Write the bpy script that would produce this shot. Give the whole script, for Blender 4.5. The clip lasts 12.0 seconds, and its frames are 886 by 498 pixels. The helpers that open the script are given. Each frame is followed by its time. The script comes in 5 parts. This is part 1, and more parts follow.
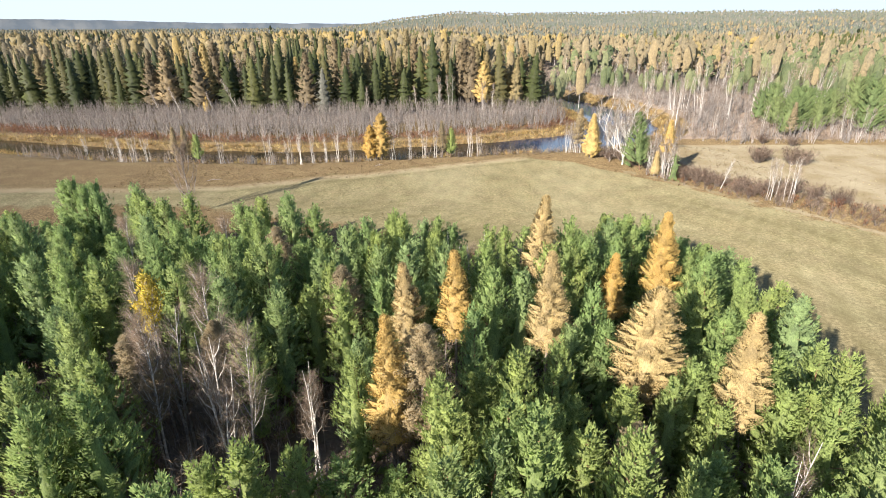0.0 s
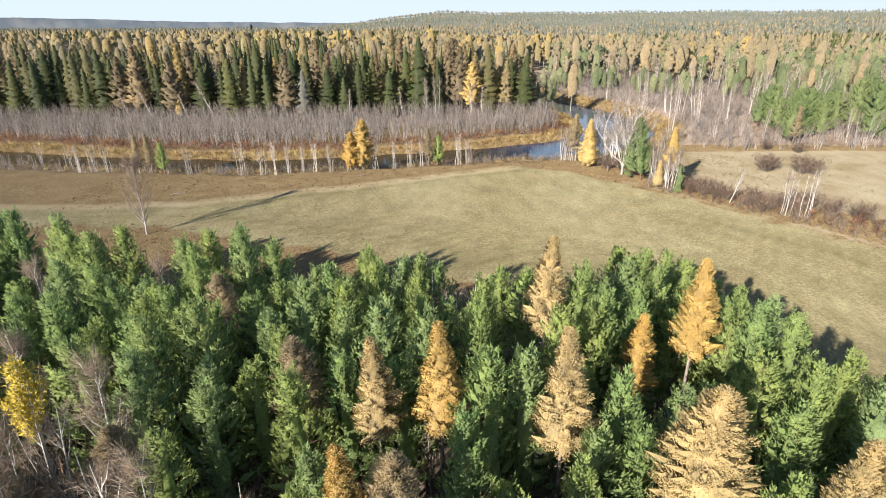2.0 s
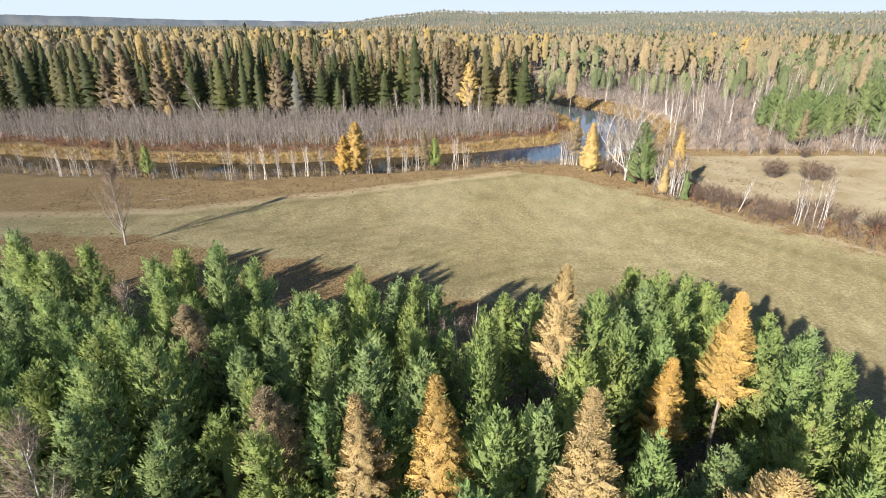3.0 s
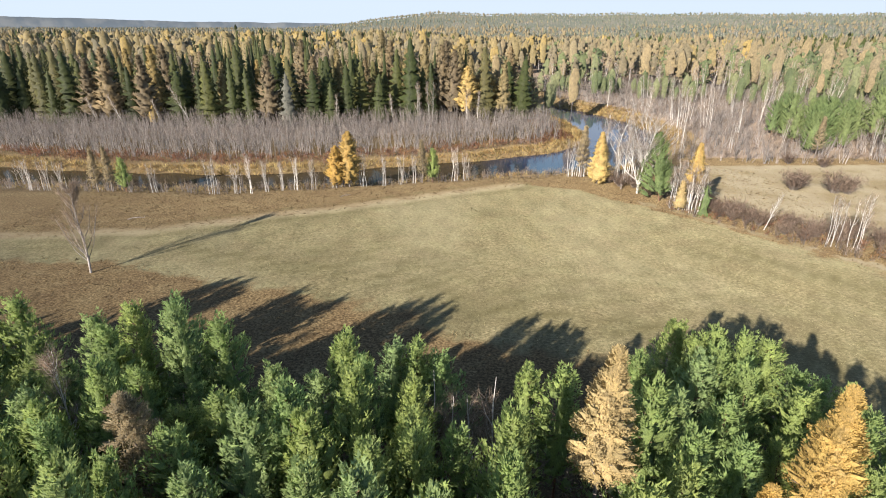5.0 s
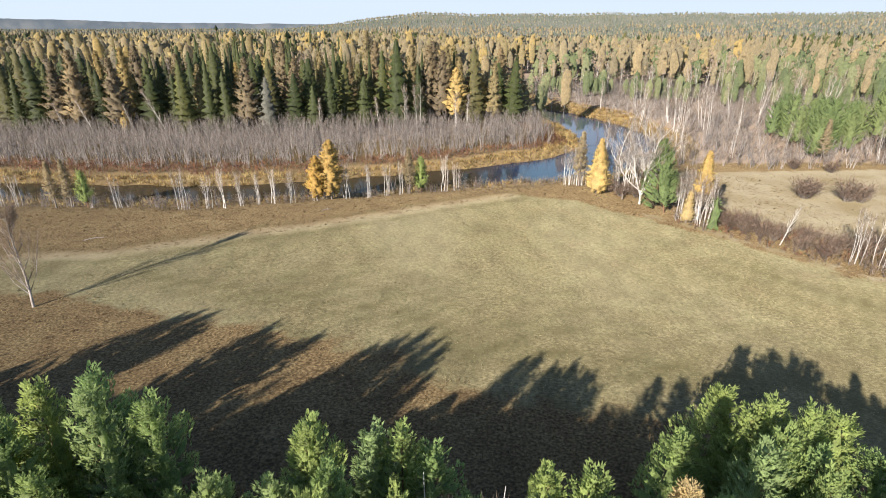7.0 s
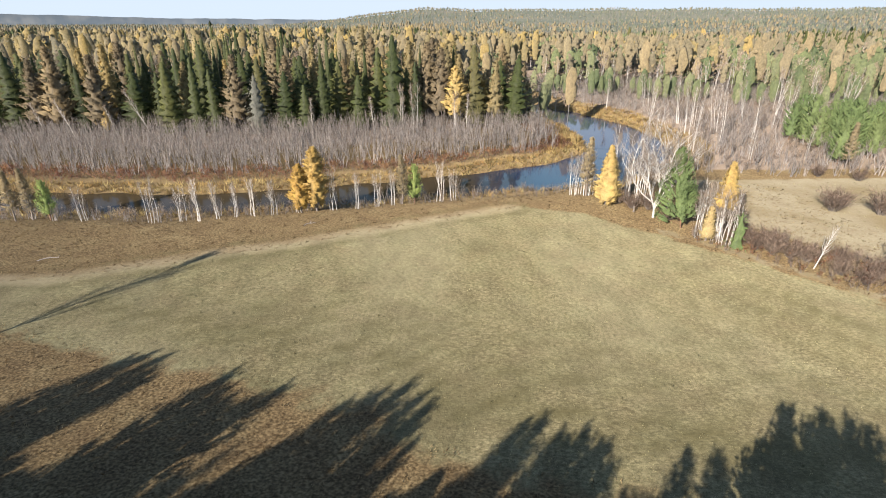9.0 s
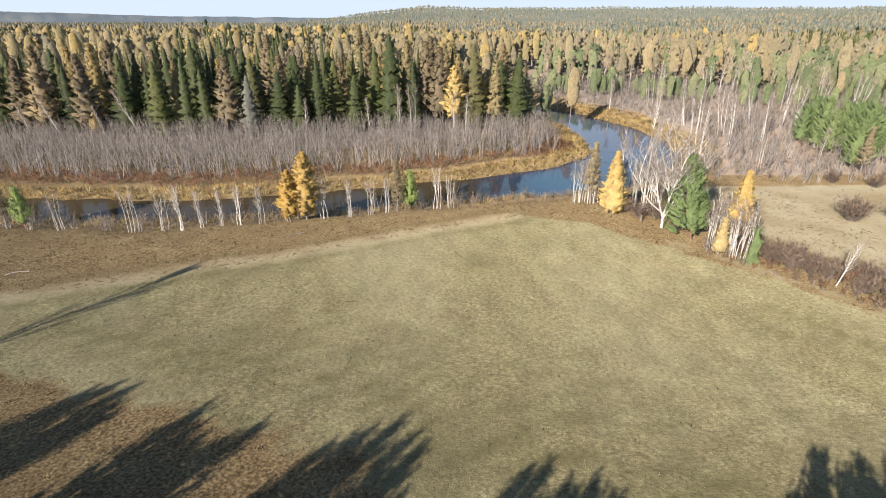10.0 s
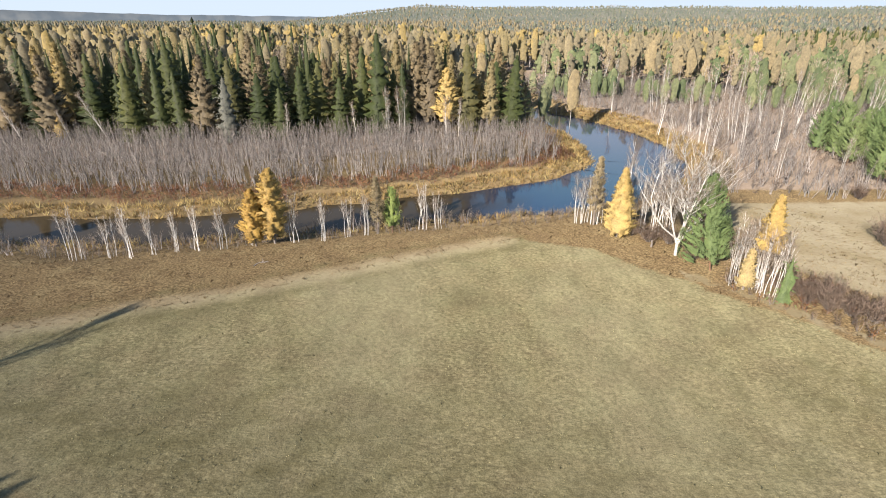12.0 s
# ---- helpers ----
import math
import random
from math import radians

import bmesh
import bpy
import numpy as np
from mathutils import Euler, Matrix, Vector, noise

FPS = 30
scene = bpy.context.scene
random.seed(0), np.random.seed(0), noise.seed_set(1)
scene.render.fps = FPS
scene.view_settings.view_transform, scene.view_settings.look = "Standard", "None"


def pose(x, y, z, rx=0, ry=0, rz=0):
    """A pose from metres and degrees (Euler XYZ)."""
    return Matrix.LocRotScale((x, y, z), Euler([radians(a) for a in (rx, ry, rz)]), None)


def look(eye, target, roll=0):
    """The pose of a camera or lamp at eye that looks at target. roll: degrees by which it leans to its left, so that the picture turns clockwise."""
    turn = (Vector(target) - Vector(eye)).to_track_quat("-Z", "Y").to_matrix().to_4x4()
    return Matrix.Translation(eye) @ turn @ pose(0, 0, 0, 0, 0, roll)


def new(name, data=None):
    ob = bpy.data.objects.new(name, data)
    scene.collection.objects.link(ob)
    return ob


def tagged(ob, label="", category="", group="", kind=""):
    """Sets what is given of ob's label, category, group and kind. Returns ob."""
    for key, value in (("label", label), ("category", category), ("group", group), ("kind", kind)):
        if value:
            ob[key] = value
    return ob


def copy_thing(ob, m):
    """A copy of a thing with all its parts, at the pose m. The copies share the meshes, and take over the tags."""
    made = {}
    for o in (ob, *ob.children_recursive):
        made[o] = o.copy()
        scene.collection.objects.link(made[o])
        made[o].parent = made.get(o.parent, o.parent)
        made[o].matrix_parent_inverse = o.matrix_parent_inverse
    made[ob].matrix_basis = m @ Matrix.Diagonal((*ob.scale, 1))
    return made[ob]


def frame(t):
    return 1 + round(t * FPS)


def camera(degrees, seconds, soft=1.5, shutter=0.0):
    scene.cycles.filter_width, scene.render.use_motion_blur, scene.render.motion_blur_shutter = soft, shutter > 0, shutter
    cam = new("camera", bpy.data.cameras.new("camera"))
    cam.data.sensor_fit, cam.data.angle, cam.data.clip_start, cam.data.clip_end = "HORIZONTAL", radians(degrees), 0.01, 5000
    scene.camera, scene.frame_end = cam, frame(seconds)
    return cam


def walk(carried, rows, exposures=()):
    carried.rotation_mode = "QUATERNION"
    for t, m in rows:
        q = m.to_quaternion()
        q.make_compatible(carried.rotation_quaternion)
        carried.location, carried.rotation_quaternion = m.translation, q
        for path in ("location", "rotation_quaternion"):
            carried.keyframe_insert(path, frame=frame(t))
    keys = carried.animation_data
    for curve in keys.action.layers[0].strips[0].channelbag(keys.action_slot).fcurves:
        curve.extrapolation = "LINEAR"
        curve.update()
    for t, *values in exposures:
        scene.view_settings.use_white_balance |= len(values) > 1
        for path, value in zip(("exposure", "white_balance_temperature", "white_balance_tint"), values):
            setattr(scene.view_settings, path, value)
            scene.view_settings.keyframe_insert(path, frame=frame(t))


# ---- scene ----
# ---- camera and its walk ----
cam = camera(79.5, 12.0, soft=1.0)
PATH = [
    (0, (1.04, 0.476, 34.055), (0.991, 2.323, 33.29), -0.4),
    (0.5, (1.065, 3.226, 34.04), (1.028, 5.073, 33.273), -0.4),
    (1, (1.146, 6.105, 34.046), (1.12, 7.952, 33.28), -0.4),
    (1.5, (1.266, 8.936, 34.031), (1.25, 10.783, 33.264), -0.4),
    (2, (1.336, 11.883, 34.029), (1.328, 13.73, 33.262), -0.3),
    (2.5, (1.312, 14.67, 34.035), (1.312, 16.517, 33.267), -0.1),
    (3, (1.188, 17.381, 34.062), (1.195, 19.227, 33.293), 0.0),
    (5, (0.321, 27.025, 34.288), (0.345, 28.873, 33.524), -0.0),
    (5.5, (0.124, 29.225, 34.261), (0.155, 31.075, 33.501), -0.1),
    (6, (-0.002, 31.484, 34.233), (0.043, 33.334, 33.474), -0.1),
    (6.5, (0.08, 33.806, 34.211), (0.137, 35.655, 33.452), -0.2),
    (7, (0.433, 36.286, 34.214), (0.496, 38.134, 33.451), -0.2),
    (9, (2.316, 46.793, 34.304), (2.37, 48.635, 33.528), -0.2),
    (9.5, (2.758, 49.658, 34.32), (2.811, 51.5, 33.541), -0.2),
    (10, (3.181, 52.717, 34.337), (3.234, 54.558, 33.556), -0.1),
    (10.5, (3.631, 55.825, 34.35), (3.685, 57.665, 33.568), -0.1),
    (11, (4.224, 58.993, 34.364), (4.278, 60.833, 33.583), -0.0),
    (11.5, (4.976, 62.144, 34.371), (5.031, 63.984, 33.589), -0.1),
    (12, (5.82, 65.308, 34.375), (5.879, 67.148, 33.591), -0.0),
]
walk(cam, [(t, look(eye, target, roll)) for t, eye, target, roll in PATH],
     exposures=[(0, 1.44), (1.5, 1.34), (3, 1.25), (5, 1.2), (12, 1.2)])

# ---- sky, sun, exposure ----
SUN_TO = Vector((-0.594, -0.804, 0.425)).normalized()
world = bpy.data.worlds.new("sky")
scene.world = world
world.use_nodes = True
sky = world.node_tree.nodes.new("ShaderNodeTexSky")
sky.sky_type, sky.sun_disc = "NISHITA", False
sky.sun_elevation = math.asin(SUN_TO.z)
sky.sun_rotation = math.atan2(SUN_TO.x, SUN_TO.y)
sky.air_density, sky.dust_density, sky.ozone_density = 0.8, 0.5, 1.4
world.node_tree.nodes["Background"].inputs["Strength"].default_value = 0.114
haze = world.node_tree.nodes.new("ShaderNodeVectorMath")
haze.operation = "MINIMUM"
haze.inputs[1].default_value = (2.86, 3.33, 3.92)
world.node_tree.links.new(sky.outputs[0], haze.inputs[0])
world.node_tree.links.new(haze.outputs[0], world.node_tree.nodes["Background"].inputs[0])
sun = new("sun", bpy.data.lights.new("sun", "SUN"))
sun.data.energy, sun.data.angle, sun.data.color = 4.6, radians(0.6), (1.0, 0.92, 0.82)
sun.matrix_basis = look(SUN_TO * 300, (0, 0, 0))


# ---- materials ----
def nodes_of(name):
    m = bpy.data.materials.new(name)
    m.use_nodes = True
    t = m.node_tree
    return m, t, t.nodes["Principled BSDF"], t.nodes["Material Output"]


def add(t, kind, **inputs):
    n = t.nodes.new(kind)
    for k, v in inputs.items():
        n.inputs[k.replace("_", " ")].default_value = v
    return n


def noise_of(t, scale, detail=4.0):
    co = t.nodes.new("ShaderNodeTexCoord")
    n = add(t, "ShaderNodeTexNoise", Scale=scale, Detail=detail)
    t.links.new(co.outputs["Object"], n.inputs["Vector"])
    return n.outputs["Fac"]


def ramp(t, fac, stops):
    r = t.nodes.new("ShaderNodeValToRGB")
    e = r.color_ramp.elements
    while len(e) < len(stops):
        e.new(0.5)
    for el, (p, c) in zip(e, stops):
        el.position, el.color = p, (*c, 1)
    t.links.new(fac, r.inputs[0])
    return r.outputs[0]


def mixed(t, fac, a, b, kind="MIX"):
    n = t.nodes.new("ShaderNodeMix")
    n.data_type, n.blend_type = "RGBA", kind
    for sock, v in ((n.inputs[0], fac), (n.inputs[6], a), (n.inputs[7], b)):
        if isinstance(v, (int, float)):
            sock.default_value = v
        elif isinstance(v, tuple):
            sock.default_value = (*v, 1)
        else:
            t.links.new(v, sock)
    return n.outputs[2]


def calc(t, op, a, b):
    n = t.nodes.new("ShaderNodeMath")
    n.operation = op
    for i, v in enumerate((a, b)):
        if isinstance(v, (int, float)):
            n.inputs[i].default_value = v
        else:
            t.links.new(v, n.inputs[i])
    return n.outputs[0]


def bumped(t, bsdf, height, strength, distance=0.05):
    b = add(t, "ShaderNodeBump", Strength=strength, Distance=distance)
    t.links.new(height, b.inputs["Height"])
    t.links.new(b.outputs[0], bsdf.inputs["Normal"])


def per_plant(t):
    """A number that differs from plant to plant: by object, and by the tint kept on joined plants."""
    info = t.nodes.new("ShaderNodeObjectInfo")
    at = t.nodes.new("ShaderNodeAttribute")
    at.attribute_name = "tint"
    return calc(t, "FRACT", calc(t, "ADD", info.outputs["Random"], at.outputs["Fac"]), 0.0)


def foliage(name, stops, through_light=0.28, patch=0.9):
    """Leaves or needles: a range of colours from plant to plant, mottled within one."""
    m, t, b, out = nodes_of(name)
    c = ramp(t, per_plant(t), stops)
    n = noise_of(t, patch, 3)
    c = mixed(t, 1.0, c, ramp(t, n, [(0.3, (0.72, 0.72, 0.72)), (0.7, (1.18, 1.16, 1.1))]), "MULTIPLY")
    geo = t.nodes.new("ShaderNodeNewGeometry")
    c = mixed(t, 1.0, c, ramp(t, geo.outputs["Random Per Island"], [(0.0, (0.86, 0.87, 0.86)), (1.0, (1.12, 1.1, 1.07))]), "MULTIPLY")
    co = t.nodes.new("ShaderNodeTexCoord")
    mp = t.nodes.new("ShaderNodeMapping")
    mp.inputs["Scale"].default_value = (1, 1, 0.3)
    t.links.new(co.outputs["Object"], mp.inputs["Vector"])
    fibre = add(t, "ShaderNodeTexNoise", Scale=17.0, Detail=3.0)
    t.links.new(mp.outputs[0], fibre.inputs["Vector"])
    grain = fibre.outputs["Fac"]
    c = mixed(t, 1.0, c, ramp(t, grain, [(0.34, (0.72, 0.73, 0.72)), (0.64, (1.24, 1.22, 1.18))]), "MULTIPLY")
    t.links.new(c, b.inputs["Base Color"])
    bumped(t, b, grain, 0.2, 0.02)
    b.inputs["Diffuse Roughness"].default_value = 0.8
    b.inputs["Roughness"].default_value = 0.6
    b.inputs["Specular IOR Level"].default_value = 0.25
    tr = t.nodes.new("ShaderNodeBsdfTranslucent")
    t.links.new(c, tr.inputs["Color"])
    mx = add(t, "ShaderNodeMixShader", Fac=through_light)
    t.links.new(b.outputs[0], mx.inputs[1])
    t.links.new(tr.outputs[0], mx.inputs[2])
    t.links.new(mx.outputs[0], out.inputs["Surface"])
    return m


def bark(name, dark, light, scale=6.0, stretch=0.25):
    m, t, b, out = nodes_of(name)
    co = t.nodes.new("ShaderNodeTexCoord")
    mp = t.nodes.new("ShaderNodeMapping")
    mp.inputs["Scale"].default_value = (1, 1, stretch)
    t.links.new(co.outputs["Object"], mp.inputs["Vector"])
    n = add(t, "ShaderNodeTexNoise", Scale=scale, Detail=5.0)
    t.links.new(mp.outputs[0], n.inputs["Vector"])
    c = ramp(t, n.outputs["Fac"], [(0.35, dark), (0.62, light)])
    c = mixed(t, 1.0, c, ramp(t, per_plant(t), [(0, (0.75, 0.75, 0.75)), (1, (1.15, 1.12, 1.1))]), "MULTIPLY")
    t.links.new(c, b.inputs["Base Color"])
    b.inputs["Roughness"].default_value = 0.85
    bumped(t, b, n.outputs["Fac"], 0.5)
    return m


PINE = foliage("pine_needles", [(0.0, (0.268, 0.378, 0.155)), (0.35, (0.310, 0.404, 0.153)), (0.7, (0.355, 0.426, 0.150)), (1.0, (0.290, 0.390, 0.186))], 0.52)
SPRUCE = foliage("spruce_needles", [(0.0, (0.054, 0.070, 0.026)), (0.5, (0.076, 0.092, 0.034)), (0.85, (0.112, 0.120, 0.042)), (1.0, (0.150, 0.136, 0.060))], 0.28)
GOLD = foliage("golden_larch_needles", [(0.0, (0.49, 0.325, 0.098)), (0.5, (0.51, 0.36, 0.13)), (1.0, (0.52, 0.39, 0.165))], 0.3)
PALE = foliage("pale_larch_needles", [(0.0, (0.46, 0.36, 0.185)), (1.0, (0.50, 0.395, 0.215))], 0.3)
TAN = foliage("fading_larch_needles", [(0.0, (0.258, 0.224, 0.160)), (0.4, (0.305, 0.258, 0.172)), (0.8, (0.360, 0.290, 0.178)), (1.0, (0.269, 0.246, 0.180))], 0.4)
BROWN = foliage("brown_larch_needles", [(0.0, (0.190, 0.150, 0.100)), (0.5, (0.240, 0.188, 0.118)), (1.0, (0.310, 0.232, 0.130))], 0.3)
BUFF = foliage("buff_larch_needles", [(0.0, (0.36, 0.30, 0.20)), (1.0, (0.43, 0.35, 0.225))], 0.45)
YELLOW = foliage("yellow_birch_leaves", [(0.0, (0.62, 0.50, 0.07)), (1.0, (0.66, 0.53, 0.10))], 0.35)
TWIG = foliage("bare_twigs", [(0.0, (0.31, 0.235, 0.185)), (0.5, (0.36, 0.28, 0.225)), (1.0, (0.41, 0.325, 0.265))], 0.25)
WILLOW = foliage("willow_twigs", [(0.0, (0.20, 0.165, 0.148)), (0.6, (0.26, 0.22, 0.20)), (1.0, (0.33, 0.285, 0.262))], 0.1)
BRUSH = foliage("purple_brush", [(0.0, (0.165, 0.134, 0.112)), (0.5, (0.222, 0.182, 0.155)), (1.0, (0.290, 0.236, 0.198))], 0.1)
HEDGE = foliage("red_brown_brush", [(0.0, (0.205, 0.145, 0.118)), (0.5, (0.272, 0.198, 0.160)), (1.0, (0.340, 0.254, 0.202))], 0.15)
OSIER = foliage("reddish_brush", [(0.0, (0.20, 0.088, 0.058)), (0.6, (0.28, 0.130, 0.078)), (1.0, (0.36, 0.21, 0.10))], 0.2)
REED = foliage("dry_bank_grass", [(0.0, (0.31, 0.19, 0.085)), (0.5, (0.40, 0.28, 0.115)), (1.0, (0.50, 0.40, 0.19))], 0.3, 0.2)
DRY = foliage("brown_rough_grass", [(0.0, (0.115, 0.073, 0.038)), (0.5, (0.220, 0.153, 0.080)), (1.0, (0.36, 0.275, 0.155))], 0.3, 0.2)
STRAW = foliage("straw_larch_needles", [(0.0, (0.27, 0.225, 0.13)), (0.6, (0.32, 0.255, 0.13)), (1.0, (0.42, 0.31, 0.12))], 0.3)
FAR_PINE = foliage("far_pine_needles", [(0.0, (0.110, 0.140, 0.074)), (0.5, (0.155, 0.182, 0.092)), (1.0, (0.228, 0.242, 0.136))], 0.25)
MID_PINE = foliage("flat_pine_needles", [(0.0, (0.145, 0.205, 0.090)), (0.6, (0.182, 0.244, 0.102)), (1.0, (0.212, 0.258, 0.116))], 0.35)
# crowns far out: distance haze mixed into the needle colour, greyer and bluer
HAZED_WOOD = foliage("distant_wood", [(0.0, (0.115, 0.137, 0.112)), (0.5, (0.156, 0.172, 0.130)), (1.0, (0.222, 0.208, 0.152))], 0.2)
FIELD_GRASS = foliage("field_stubble", [(0.0, (0.188, 0.171, 0.088)), (0.5, (0.258, 0.233, 0.126)), (1.0, (0.380, 0.342, 0.204))], 0.2, 0.2)
SILVER = foliage("grey_spruce_needles", [(0.0, (0.160, 0.160, 0.138)), (1.0, (0.195, 0.190, 0.165))], 0.2)
PINE_BARK = bark("pine_bark", (0.10, 0.060, 0.038), (0.24, 0.13, 0.075))
GREY_BARK = bark("grey_bark", (0.12, 0.10, 0.085), (0.27, 0.23, 0.20))
DARK_BARK = bark("spruce_bark", (0.05, 0.042, 0.036), (0.12, 0.10, 0.085))
ALDER_BARK = bark("alder_bark", (0.22, 0.19, 0.172), (0.40, 0.362, 0.335))
BIRCH_BARK = bark("birch_bark", (0.36, 0.33, 0.30), (0.74, 0.70, 0.65), 3.0, 1.6)


def make_ground_material():
    m, t, b, out = nodes_of("ground_cover")
    z = t.nodes.new("ShaderNodeAttribute")
    z.attribute_name = "zone"
    sep = t.nodes.new("ShaderNodeSeparateColor")
    t.links.new(z.outputs["Color"], sep.inputs[0])
    z2 = t.nodes.new("ShaderNodeAttribute")
    z2.attribute_name = "zone_two"
    sep2 = t.nodes.new("ShaderNodeSeparateColor")
    t.links.new(z2.outputs["Color"], sep2.inputs[0])
    co = t.nodes.new("ShaderNodeTexCoord")

    def n(scale, detail=5.0, stretch=(1, 1, 1), turn=0.0):
        mp = t.nodes.new("ShaderNodeMapping")
        mp.inputs["Scale"].default_value = stretch
        mp.inputs["Rotation"].default_value = (0, 0, turn)
        t.links.new(co.outputs["Object"], mp.inputs["Vector"])
        k = add(t, "ShaderNodeTexNoise", Scale=scale, Detail=detail)
        t.links.new(mp.outputs[0], k.inputs["Vector"])
        return k.outputs["Fac"]
    big, mid, fine = n(0.035, 4), n(0.22, 5), n(2.6, 6)
    streak = n(0.5, 4, (1.0, 0.22, 1), 0.5)
    rough = mixed(t, 0.5, ramp(t, mid, [(0.3, (0.078, 0.050, 0.026)), (0.52, (0.117, 0.082, 0.041)), (0.72, (0.158, 0.122, 0.064))]), ramp(t, fine, [(0.3, (0.070, 0.046, 0.023)), (0.7, (0.212, 0.156, 0.083))]))
    green = ramp(t, big, [(0.30, (0.124, 0.111, 0.057)), (0.5, (0.158, 0.139, 0.076)), (0.68, (0.187, 0.166, 0.099))])
    green = mixed(t, 0.30, green, ramp(t, streak, [(0.3, (0.102, 0.085, 0.043)), (0.7, (0.217, 0.188, 0.116))]))
    green = mixed(t, 0.34, green, ramp(t, fine, [(0.36, (0.064, 0.051, 0.028)), (0.64, (0.275, 0.225, 0.122))]))
    blade = n(3.4, 6, (0.55, 1.3, 1), 0.45)
    green = mixed(t, 0.45, green, mixed(t, 1.0, green, ramp(t, blade, [(0.36, (0.35, 0.34, 0.30)), (0.5, (1.0, 1.0, 1.0)), (0.64, (1.75, 1.75, 1.8))]), "MULTIPLY"))
    rough = mixed(t, 0.7, rough, mixed(t, 1.0, rough, ramp(t, n(3.6, 8, (0.9, 1.1, 1), 0.35), [(0.36, (0.38, 0.36, 0.33)), (0.5, (1.0, 1.0, 1.0)), (0.64, (1.7, 1.7, 1.7))]), "MULTIPLY"))
    green = mixed(t, ramp(t, n(0.9, 5, (0.35, 1.0, 1), 0.25), [(0.56, (0, 0, 0)), (0.72, (0.55, 0.55, 0.55))]), green, (0.095, 0.08, 0.04))
    green = mixed(t, ramp(t, n(0.09, 5), [(0.50, (0, 0, 0)), (0.66, (0.75, 0.75, 0.75))]), green, (0.105, 0.09, 0.048))
    green = mixed(t, ramp(t, n(0.045, 3, (1, 0.5, 1), 0.9), [(0.45, (0, 0, 0)), (0.62, (0.5, 0.5, 0.5))]), green, (0.215, 0.19, 0.118))
    green = mixed(t, 0.30, green, ramp(t, mid, [(0.3, (0.128, 0.097, 0.055)), (0.7, (0.172, 0.163, 0.085))]))
    green = mixed(t, 0.42, green, mixed(t, 1.0, green, ramp(t, n(0.30, 6, (1.0, 0.45, 1), 0.75), [(0.36, (0.66, 0.67, 0.66)), (0.52, (1.0, 1.0, 1.0)), (0.68, (1.18, 1.17, 1.15))]), "MULTIPLY"))
    green = mixed(t, 0.7, green, mixed(t, 1.0, green, ramp(t, n(8.0, 4), [(0.34, (0.62, 0.62, 0.60)), (0.66, (1.32, 1.32, 1.32))]), "MULTIPLY"))
    green = mixed(t, 0.42, green, mixed(t, 1.0, green, ramp(t, n(1.9, 6, (1.0, 0.8, 1), 0.9), [(0.36, (0.62, 0.61, 0.58)), (0.5, (1.0, 1.0, 1.0)), (0.64, (1.34, 1.34, 1.34))]), "MULTIPLY"))
    ochre = mixed(t, 0.5, ramp(t, mid, [(0.3, (0.135, 0.082, 0.042)), (0.7, (0.225, 0.160, 0.078))]), ramp(t, fine, [(0.3, (0.108, 0.068, 0.034)), (0.7, (0.255, 0.200, 0.100))]))
    litter = mixed(t, 0.5, ramp(t, mid, [(0.3, (0.160, 0.121, 0.094)), (0.7, (0.228, 0.178, 0.136))]), ramp(t, fine, [(0.3, (0.115, 0.085, 0.063)), (0.7, (0.250, 0.196, 0.148))]))
    canopy = mixed(t, 0.5, ramp(t, n(0.006, 6), [(0.3, (0.066, 0.080, 0.068)), (0.5, (0.095, 0.102, 0.082)), (0.65, (0.135, 0.124, 0.098))]), ramp(t, n(0.09, 6), [(0.35, (0.043, 0.056, 0.045)), (0.65, (0.150, 0.140, 0.108))]))
    pale = mixed(t, 0.4, ramp(t, mid, [(0.3, (0.155, 0.124, 0.080)), (0.7, (0.228, 0.198, 0.134))]), ramp(t, fine, [(0.3, (0.135, 0.108, 0.068)), (0.7, (0.240, 0.208, 0.142))]))

    pale = mixed(t, ramp(t, n(0.11, 5), [(0.47, (0, 0, 0)), (0.62, (0.8, 0.8, 0.8))]), pale, (0.135, 0.105, 0.058))

    def edge(w):
        j = calc(t, "ADD", w, calc(t, "MULTIPLY", calc(t, "SUBTRACT", mid, 0.5), 0.9))
        return ramp(t, j, [(0.40, (0, 0, 0)), (0.60, (1, 1, 1))])
    c = mixed(t, edge(sep.outputs[0]), rough, green)
    sw = t.nodes.new("ShaderNodeAttribute")
    sw.attribute_name = "swath"
    c = mixed(t, calc(t, "MULTIPLY", sw.outputs["Fac"], ramp(t, mid, [(0.3, (0.2, 0.2, 0.2)), (0.6, (1, 1, 1))])), c, (0.085, 0.072, 0.034))
    c = mixed(t, edge(sep.outputs[1]), c, ochre)
    c = mixed(t, edge(sep.outputs[2]), c, litter)
    c = mixed(t, edge(sep2.outputs[0]), c, pale)
    c = mixed(t, calc(t, "MULTIPLY", sep2.outputs[1], 0.7), c, (0.25, 0.205, 0.13))
    c = mixed(t, sep2.outputs[2], c, canopy)
    t.links.new(c, b.inputs["Base Color"])
    b.inputs["Roughness"].default_value = 0.95
    b.inputs["Diffuse Roughness"].default_value = 1.0
    b.inputs["Specular IOR Level"].default_value = 0.1
    bumped(t, b, calc(t, "ADD", n(5.0, 9), calc(t, "MULTIPLY", n(1.3, 6, (0.4, 1, 1), 0.3), 1.5)), 0.6, 0.12)
    return m


